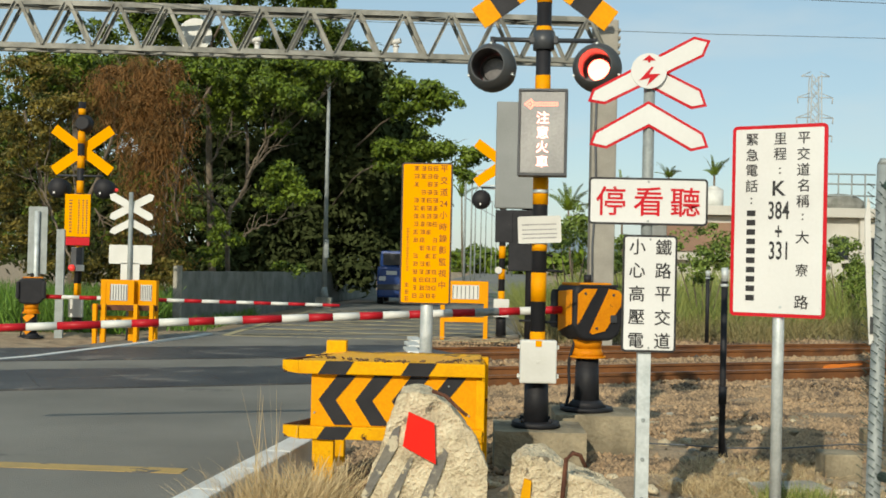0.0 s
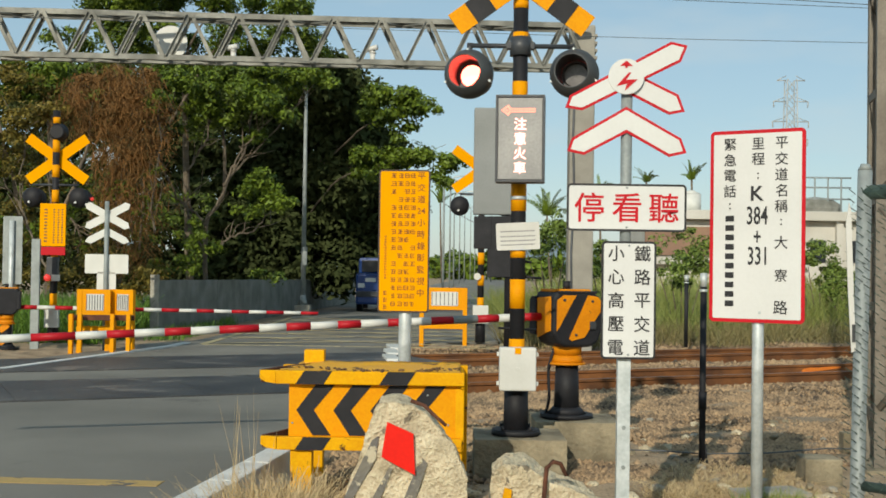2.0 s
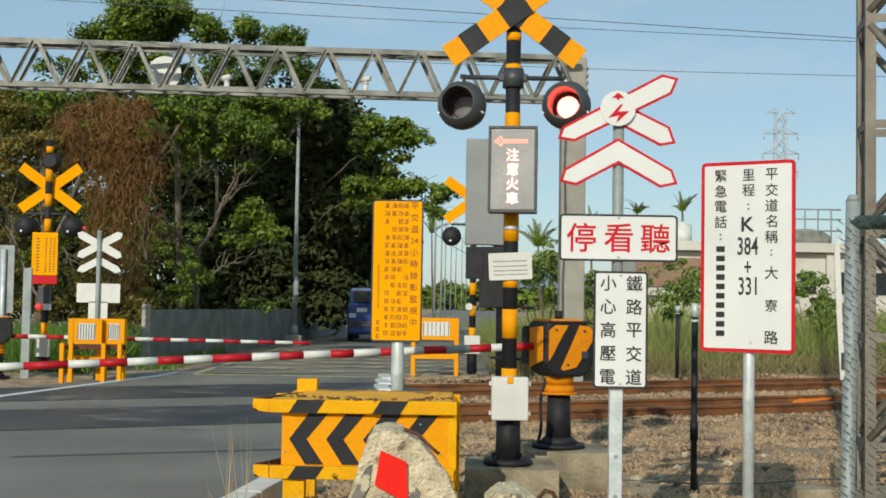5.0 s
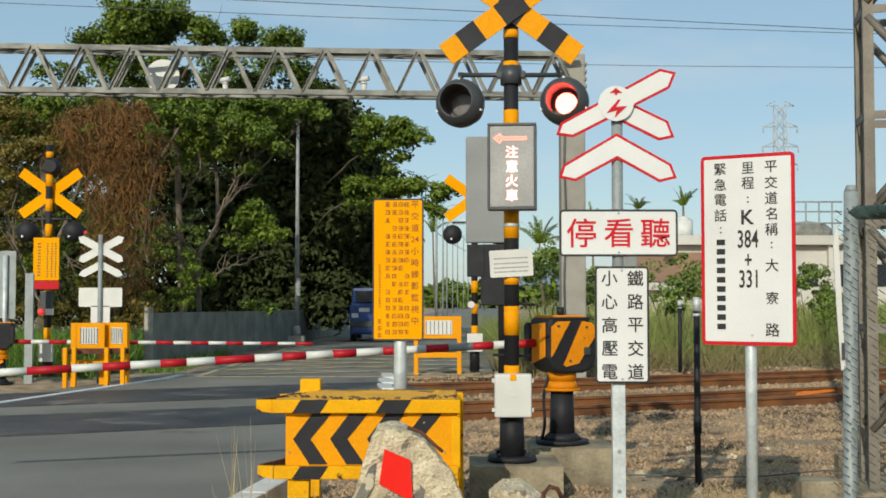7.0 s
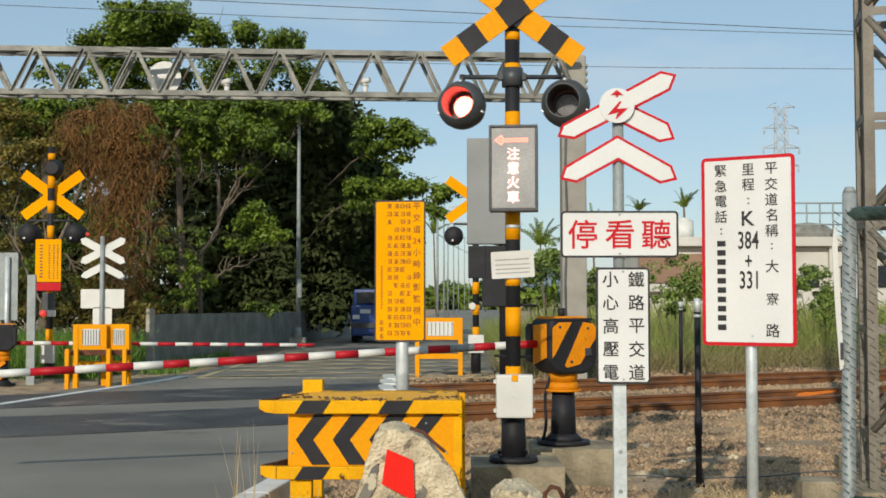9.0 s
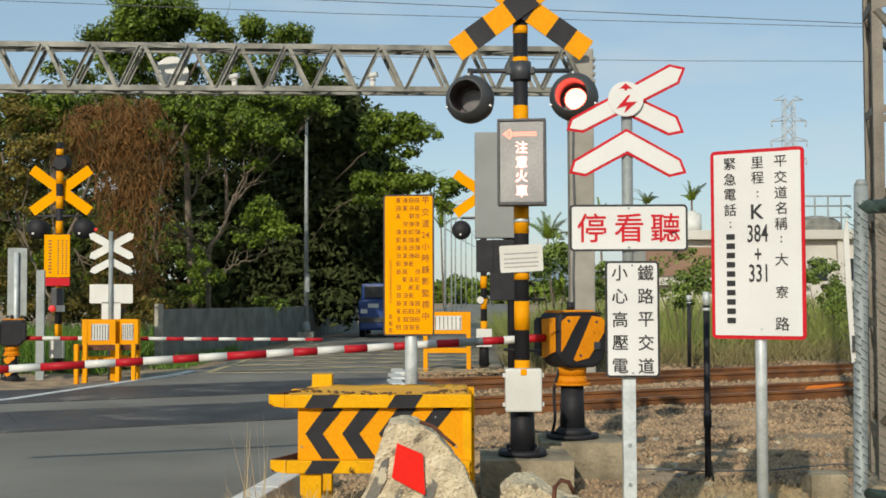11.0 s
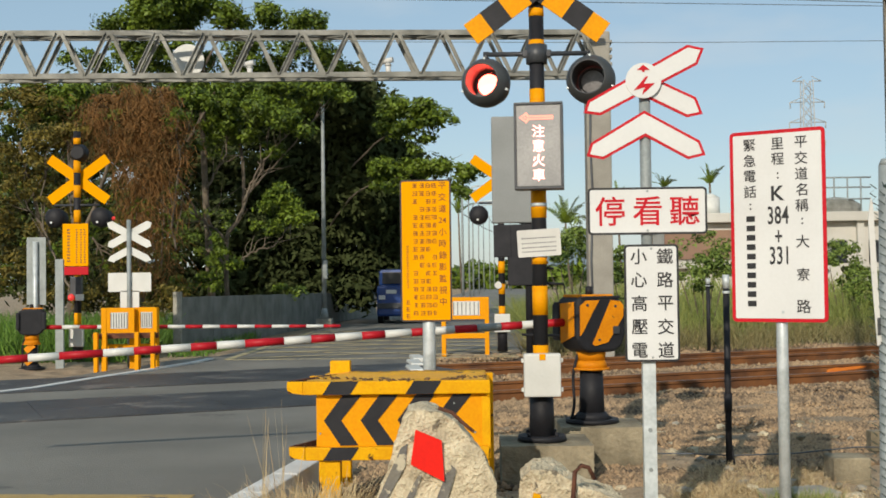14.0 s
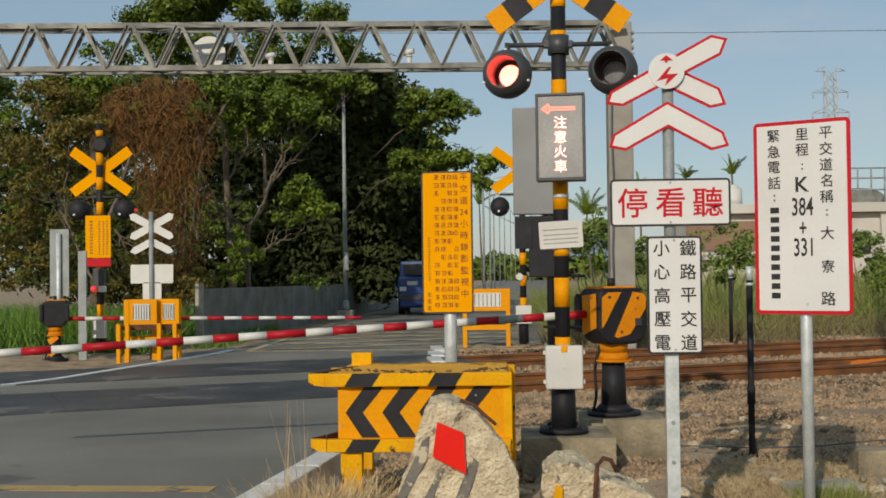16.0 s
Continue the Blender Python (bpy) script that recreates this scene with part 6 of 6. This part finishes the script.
    # shrub under dry creeper: hanging strands
    t = tree("dry_shrub", (-6.9, 25, 0), "tall shrub smothered in brown dead creeper",
         B(25, (215, 196, 0, 48, 22, 3000, 0.5), (135, 208, 0, 36, 18, 2400, 0.5), (215, 255, -0.4, 56, 40, 5200, 0.6), (205, 320, -0.4, 56, 50, 4600, 0.6), (250, 330, -0.3, 36, 50, 2000, 0.5), (225, 400, -0.3, 50, 45, 2200, 0.5), (180, 460, 0, 36, 40, 600, 0.4), (130, 235, 0.2, 34, 22, 500, 0.4), (280, 260, 0.1, 22, 36, 500, 0.4)),
         0.034, M_LEAFB, [[(-6.9, 25, 0), (-7.0, 25, 2), (-6.8, 25, 4)], L(24.5, (222, 470), (205, 330), (190, 250), (165, 220)), L(24.4, (235, 500), (240, 380), (215, 290), (205, 215)), L(24.6, (200, 480), (190, 350), (230, 260), (235, 190)), L(24.4, (112, 445), (130, 475), (128, 500), (124, 530)), L(24.3, (262, 470), (258, 400), (270, 310), (262, 250))], 25, 0.06, 0.19, 12, 0.3)
    rng = np.random.default_rng(77)
    n = 7000
    u0 = rng.uniform(size=n)
    x = np.where(u0 < 0.82, -6.72 + rng.normal(size=n) * 0.40, -7.65 + rng.normal(size=n) * 0.30)
    y = 24.4 + rng.normal(size=n) * 0.35
    roof = np.where(x > -7.4, 5.35 - 0.5 * np.abs(x + 6.7) ** 1.6, 5.0) + 0.16 * np.sin(x * 7.0)
    z1 = np.where(x > -7.4, 1.1, 3.9) + (roof - np.where(x > -7.4, 1.1, 3.9)) * rng.uniform(0.0, 1.0, n) ** 0.75
    drop = rng.uniform(0.03, 0.26, n)
    top = np.stack([x, y, z1], 1)
    bot = top + np.stack([rng.normal(size=n) * 0.13, rng.normal(size=n) * 0.10, -drop], 1)
    u = np.stack([rng.uniform(0.002, 0.006, n), rng.normal(size=n) * 0.005, np.zeros(n)], 1)
    part("creeper", quads("creeper", np.stack([bot - u, bot + u, top + u, top - u], 1) - np.array((-6.9, 25, 0)), M_LEAFB), M_LEAFB, t, "hanging brown creeper strands")["kind"] = "stuff"
    V = leaves(np.random.default_rng(78), B(24.4, (150, 245, 0, 40, 30, 260, 0.3), (265, 230, 0, 30, 40, 320, 0.3), (215, 350, 0, 60, 60, 300, 0.3), (255, 420, 0, 36, 50, 300, 0.3)), 0.045, 0.16) - np.array((-6.9, 25, 0))
    part("green_leaves", quads("green_leaves", V, M_LEAF), M_LEAF, t, "green leaves among the dead creeper")["kind"] = "stuff"
    # thin yellowing tree
    tree("tree", (-8.9, 24, 0), "thin tree with olive and yellowing leaves",
         B(23.8, (25, 268, 0, 42, 26, 1500, 0.5), (80, 262, 0.2, 30, 20, 800, 0.4), (10, 320, 0, 44, 34, 1300, 0.5), (60, 330, 0.3, 50, 34, 700, 0.5), (15, 400, 0, 40, 50, 1100, 0.5), (70, 420, 0.4, 46, 40, 700, 0.5), (-50, 330, 0, 50, 110, 3000, 0.8), (25, 480, 0, 44, 40, 900, 0.5), (80, 500, 0.3, 40, 36, 700, 0.5), (150, 500, 0.5, 44, 40, 700, 0.5), (60, 545, 0, 70, 24, 1500, 0.5), (110, 380, 0.5, 30, 50, 500, 0.4), (150, 560, 0.6, 70, 26, 1800, 0.5), (235, 560, 0.4, 50, 30, 1500, 0.4), (-60, 520, 0, 80, 50, 2500, 0.6), (-90, 420, 0.5, 70, 60, 3000, 0.8), (-20, 460, 1.0, 50, 50, 1800, 0.6), (0, 210, 4, 60, 40, 2500, 1.0)),
         0.045, M_LEAFY, [[(-8.9, 24, 0), (-8.7, 24, 2), (-9.2, 24, 4.2)], L(23.4, (60, 530), (40, 470), (18, 420), (-6, 380), (-10, 300)), L(23.3, (75, 540), (52, 490), (30, 440), (20, 370), (40, 290)), L(23.6, (90, 540), (70, 470), (75, 400), (60, 300))], 26, 0.06, 0.20, 6, 0.25)
    tree("tree", (-9.8, 29, 0), "leafy green tree behind the far signal",
         B(28.6, (30, 190, 0, 44, 24, 3000, 0.8), (80, 195, 0, 44, 30, 2600, 0.8), (55, 232, 0, 60, 26, 2400, 0.8), (-50, 220, 0, 80, 60, 4000, 1.2), (105, 230, 0.4, 40, 34, 1500, 0.7), (150, 185, 1, 60, 26, 2000, 0.8), (0, 420, 1.5, 140, 150, 5000, 1.0), (140, 450, 2.5, 110, 120, 4500, 1.0), (290, 470, 3.5, 90, 90, 2600, 1.0)),
         0.062, M_LEAF, [[(-9.8, 29, 0), (-9.7, 29, 3), (-9.9, 29, 5.5)], [(-9.7, 29, 2), (-8.8, 28.5, 4), (-8.6, 28.4, 5.6)]], 27, 0.16, 0.24, 5)


def undergrowth():
    rng = np.random.default_rng(31)
    me = quads("grass", np.concatenate([blades(rng, 17000, (-14, -5.7, 19.6, 26.5), 0.7, 0.014, 0.4, -0.04), blades(rng, 900, (-5.4, -4.7, 20.8, 27), 0.22, 0.012, 0.4, -0.04)]), M_GRASSG)
    single("green_grass", me, M_GRASSG, "fresh green grass under the far trees", "grass", kind="stuff")
    # tall field grass past the tracks
    far = lambda x, y: from_track(x, y) > 5.6 + 0.4 * np.sin(x * 2.1)
    me = quads("grass", np.concatenate([blades(rng, 60000, (1.2, 22, 20.5, 36), 0.85, 0.009, 0.55, -0.04, lambda x, y: far(x, y - 1.0) & (np.sin(x * 1.7) + np.sin(y * 1.3 + x) > -0.9)), blades(rng, 9000, (4, 40, 36, 60), 1.2, 0.04, 0.4, -0.04)]), M_GRASS)
    single("tall_grass", me, M_GRASS, "tall green and yellow grass beyond the railway", "grass", kind="stuff")
    me = quads("grass", blades(rng, 26000, (0.9, 14, 19.0, 27), 0.42, 0.007, 0.7, -0.04, lambda x, y: (from_track(x, y) > 4.9 + 0.3 * np.sin(x * 2.1)) & (from_track(x, y) < 7.4)), M_STRAW)
    single("dry_verge_grass", me, M_STRAWG, "short dry brown grass along the railway", "grass", kind="stuff")
    for i, (px, py, d, rx, rz, n) in enumerate(((1195, 500, 25, 50, 55, 2600), (1440, 510, 27, 45, 45, 2200), (965, 480, 26, 35, 70, 2200), (1060, 520, 27, 70, 60, 2500), (1330, 540, 27, 80, 40, 2500), (1500, 560, 26, 60, 40, 1800))):
        b = blob(px, py, d, rx, rz, n)
        t = thing("shrub", (b[0], b[1], -0.04), "leafy green shrub in the grass beyond the railway", "shrub", "roadside shrubs")
        V = leaves(np.random.default_rng(50 + i), [b], 0.05, 0.22) - np.array((b[0], b[1], -0.04))
        part("foliage", quads("foliage", V, M_WEED), M_WEED, t)
        bm = bmesh.new()
        for k in range(5):
            limb(bm, [(0.05 * k - 0.1, 0, 0), (0.18 * k - 0.36, 0.1, b[2] * 0.6), (0.3 * k - 0.6, 0, b[2])], 0.02, 0.008, 5)
        tagged(part("stem", bm, M_BARK, t), kind="stuff")
    # dry tufts by the kerb and at the posts
    for i, (x, y, n, h, r) in enumerate(((-0.95, 5.95, 1100, 0.27, 0.36), (-0.80, 6.35, 900, 0.26, 0.32), (-1.15, 5.7, 500, 0.17, 0.28), (1.75, 7.3, 900, 0.045, 0.6), (2.0, 8.2, 1500, 0.045, 0.7), (1.55, 7.7, 900, 0.04, 0.5), (2.2, 7.3, 900, 0.045, 0.6))):
        a = rng.uniform(0, 6.28, n)
        rr = r * np.sqrt(rng.uniform(0, 1, n)) * 0.7
        bx, by = x + rr * np.cos(a), y + rr * np.sin(a)
        w = 0.0023
        flat = 0.75 if h > 0.1 else 2.2
        tip = np.stack([bx + rng.normal(size=n) * h * flat, by + rng.normal(size=n) * h * flat, -0.12 + h * rng.uniform(0.3, 1.2, n)], 1)
        p = np.stack([bx, by, np.full(n, -0.15)], 1)
        u = np.stack([np.full(n, w), rng.normal(size=n) * w, np.zeros(n)], 1)
        V = np.stack([p - u, p + u, tip + u * 0.3, tip - u * 0.3], 1)
        single("dry_tuft", quads("tuft", V, M_STRAW), M_STRAW, "tuft of dry straw-coloured grass by the roadside", "grass tuft", "dry tufts", "stuff")
    V = blades(rng, 700, (1.75, 2.15, 6.9, 7.25), 0.13, 0.004, 0.35, -0.15)
    single("green_tuft", quads("tuft", V, M_GRASS), M_GRASS, "small green grass tuft among the gravel", "grass tuft", kind="stuff")
    V = blades(rng, 14, (-1.22, -1.02, 6.4, 6.6), 0.62, 0.003, 0.16, -0.1)
    single("dry_stalks", quads("stalk", V, M_STRAW), M_STRAW, "thin dry grass stalks beside the road", "grass tuft", kind="stuff")


def background():
    # long pale building
    b = thing("long_building", (0, 0, 0), "long pale flat-roofed building beyond the field", "building")
    x0, x1, y = (1140 - 784) * 70 / 2097, (1650 - 784) * 70 / 2097, 70
    bm = bmesh.new()
    box(bm, ((x0 + x1) / 2, y + 5, 2.2), (x1 - x0, 10, 4.5), 0.05)
    part("wall", bm, M_BLDG, b)
    bm = bmesh.new()
    box(bm, ((x0 + x1) / 2, y + 4.8, 4.75), (x1 - x0 + 0.6, 11, 0.55), 0.05)
    part("roof_edge", bm, M_BLDG, b)
    bm = bmesh.new()
    box(bm, (x0 + 2.9, y - 0.10, 3.2), (6.6, 0.16, 1.7), 0.02)
    part("brown_panel", bm, M_BLDGB, b)
    bm = bmesh.new()
    box(bm, (x0 + 4.5, y - 0.4, 1.9), (9.0, 0.8, 0.18), 0.03)
    part("canopy", bm, M_BLDG, b)
    for i in range(9):
        bm = bmesh.new()
        box(bm, (x0 + 9.8 + i * 2.2, y - 0.03, 2.7), (0.9, 0.12, 1.3), 0.01)
        part("window", bm, M_GLASS, b)
    for i in range(4):
        bm = bmesh.new()
        box(bm, (x0 + 11 + i * 4.4, y - 0.2, 2.3), (0.4, 0.35, 4.4), 0.02)
        part("pier", bm, M_BLDG, b)
    for x, r, h in (((1209 - 784) * 73 / 2097, 0.62, 1.15), ((1300 - 784) * 73 / 2097, 0.6, 1.0)):
        t = thing("water_tank", (x, 73, 5.02), "pale round water tank on the roof", "water tank", "water tanks")
        bm = bmesh.new()
        rod(bm, (0, 0, 0), (0, 0, h), r, seg=20)
        rod(bm, (0, 0, h), (0, 0, h + 0.25), r, r * 0.3, seg=20)
        part("tank", bm, M_WHITE, t)
    f = thing("roof_frame", ((1440 - 784) * 70 / 2097, 72, 5.02), "grey steel frame and tarpaulin on the roof", "roof frame")
    for x in np.arange(-1.4, 2.6, 0.8):
        bm = bmesh.new()
        rod(bm, (x, 0, 0), (x, 0, 2.2), 0.05, seg=6)
        part("upright", bm, M_GALVDULL, f)
    for z in (0.9, 1.6, 2.2):
        bm = bmesh.new()
        rod(bm, (-1.4, 0, z), (2.4, 0, z), 0.05, seg=6)
        part("rail", bm, M_GALVDULL, f)
    bm = bmesh.new()
    bmesh.ops.create_uvsphere(bm, u_segments=14, v_segments=8, radius=1.0, matrix=Matrix.Translation((0.4, 0.5, 0.35)) @ Matrix.Diagonal((1.6, 0.8, 0.7, 1)))
    part("cover", bm, M_WALL, f)
    # pylon
    d = 300
    px, _, _ = at(1384, 0, d)
    p = thing("power_pylon", (px, d, 0), "distant steel lattice power pylon", "pylon")
    H = at(0, 183, d)[2]
    for sx in (-1, 1):
        for sy in (-1, 1):
            bm = limb(bmesh.new(), [(sx * 3.6, sy * 3.6, 0), (sx * 1.5, sy * 1.5, H * 0.6), (sx * 1.2, sy * 1.2, H)], 0.2, 0.15, 5)
            part("leg", bm, M_TOWER, p)
    bm = bmesh.new()
    for i in range(16):
        z0, z1 = H * i / 16, H * (i + 1) / 16
        w0, w1 = (np.interp(z / H, [0, 0.6, 1], [3.6, 1.5, 1.2]) for z in (z0, z1))
        for s in (-1, 1):
            rod(bm, (-w0, s * w0, z0), (w1, s * w1, z1), 0.09, seg=4)
            rod(bm, (w0, s * w0, z0), (-w1, s * w1, z1), 0.09, seg=4)
    tagged(part("bracing", bm, M_TOWER, p), kind="stuff")
    for k, w in ((0.995, 3.6), (0.89, 4.4), (0.79, 4.6), (0.70, 4.4)):
        bm = bmesh.new()
        for s in (-1, 1):
            rod(bm, (s * 1.2, 0, H * k), (s * w, 0, H * k), 0.14, seg=4)
            rod(bm, (s * 1.2, 0, H * k + 1.2), (s * w, 0, H * k), 0.10, seg=4)
            if k < 0.95:
                rod(bm, (s * w, 0, H * k), (s * w * 0.97, 0, H * k - 1.5), 0.16, seg=5)
        tagged(part("cross_arm", bm, M_TOWER, p), kind="stuff")
    # palms
    for i, (pxl, top, d) in enumerate(((1130, 350, 95), (1210, 345, 90), (955, 412, 62), (1048, 372, 110), (766, 392, 120))):
        x, y, z = at(pxl, top + 18, d)
        t = thing("palm", (x, y, 0), "coconut palm with drooping green fronds in the distance", "palm", "palms")
        bm = bmesh.new()
        limb(bm, [(0.3, 0, 0), (0.1, 0, z * 0.5), (0, 0, z)], 0.13 * min(1, z / 7), 0.08 * min(1, z / 7), 8)
        part("trunk", bm, M_BARK, t)
        rr = np.random.default_rng(70 + i)
        for k in range(13):
            a = k * 2.4 + rr.uniform(0, 0.5)
            el = rr.uniform(0.55, 1.52)
            L = rr.uniform(1.1, 2.3) * d / 90 * (1.75 if d < 70 else 1.0)
            V = []
            for s in range(9):
                f0 = s / 9
                hz = 0.12 + 0.8 * np.cos(el)
                c = np.array([np.cos(a) * L * f0 * hz, np.sin(a) * L * f0 * hz, L * (np.sin(el) * f0 - 0.32 * f0 * f0)])
                c2 = np.array([np.cos(a) * L * (f0 + 0.1) * hz, np.sin(a) * L * (f0 + 0.1) * hz, L * (np.sin(el) * (f0 + 0.1) - 0.32 * (f0 + 0.1) ** 2)])
                for sd in (-1, 1):
                    side = np.array([-np.sin(a), np.cos(a), -0.5]) * sd * 0.20 * (1 - 0.6 * f0)
                    V.append([c, c2, c2 + side + (c2 - c) * 0.8, c + side + (c2 - c) * 1.2])
            me = quads("frond", np.array(V) + (0, 0, z), M_LEAF)
            part("frond", me, M_LEAF, t)
    # far tree line and hills
    rng = np.random.default_rng(90)
    specs = [(x, 180 + 20 * math.sin(x), 1.5, 9, 5, 3.0 + 1.5 * math.sin(x * 0.7), 1500) for x in np.arange(-60, 110, 11)]
    me = quads("far_wood", leaves(rng, specs, 0.7, 1.6), M_LEAFSHADE)
    single("far_wood", me, M_LEAF, "low distant line of trees on the horizon", "wood", kind="stuff")
    bm = bmesh.new()
    pts = [(-900, -20)]
    for i in range(61):
        x = -900 + i * 30
        pts.append((x, 40 + 26 * math.sin(i * 0.37) + 12 * math.sin(i * 0.9)))
    pts.append((900, -20))
    plate(bm, pts[::-1], 2400, 2440)
    single("backdrop", bm, M_HILL, "faint blue hills on the horizon", "hills", kind="structure")


trees()
undergrowth()
background()


# ---- what moves: the two lamps light in turn ----
def lens_rows(first_on):
    """The lens shows its lit face for 0.6 s, then turns its dark face for 0.6 s."""
    base = Vector((0, 0.115, 0))
    ang = 0.0 if first_on else 180.0
    P = lambda a: pose(base.x, base.y, base.z, 0, 0, a)
    rows, t = [(0.0, P(ang))], 0.225
    while t < 16.0:
        f = round(t * 30)
        rows.append(((f - 1) / 30, P(ang)))
        rows += [(f / 30, P(ang + 89)), ((f + 1) / 30, P(ang + 177))]
        ang += 180.0
        rows.append(((f + 2) / 30, P(ang)))
        t += 0.6015
    rows.append((16.0, P(ang)))
    return rows


def motions():
    walk(NEAR_LENSES[0], lens_rows(False))
    walk(NEAR_LENSES[1], lens_rows(True))


motions()
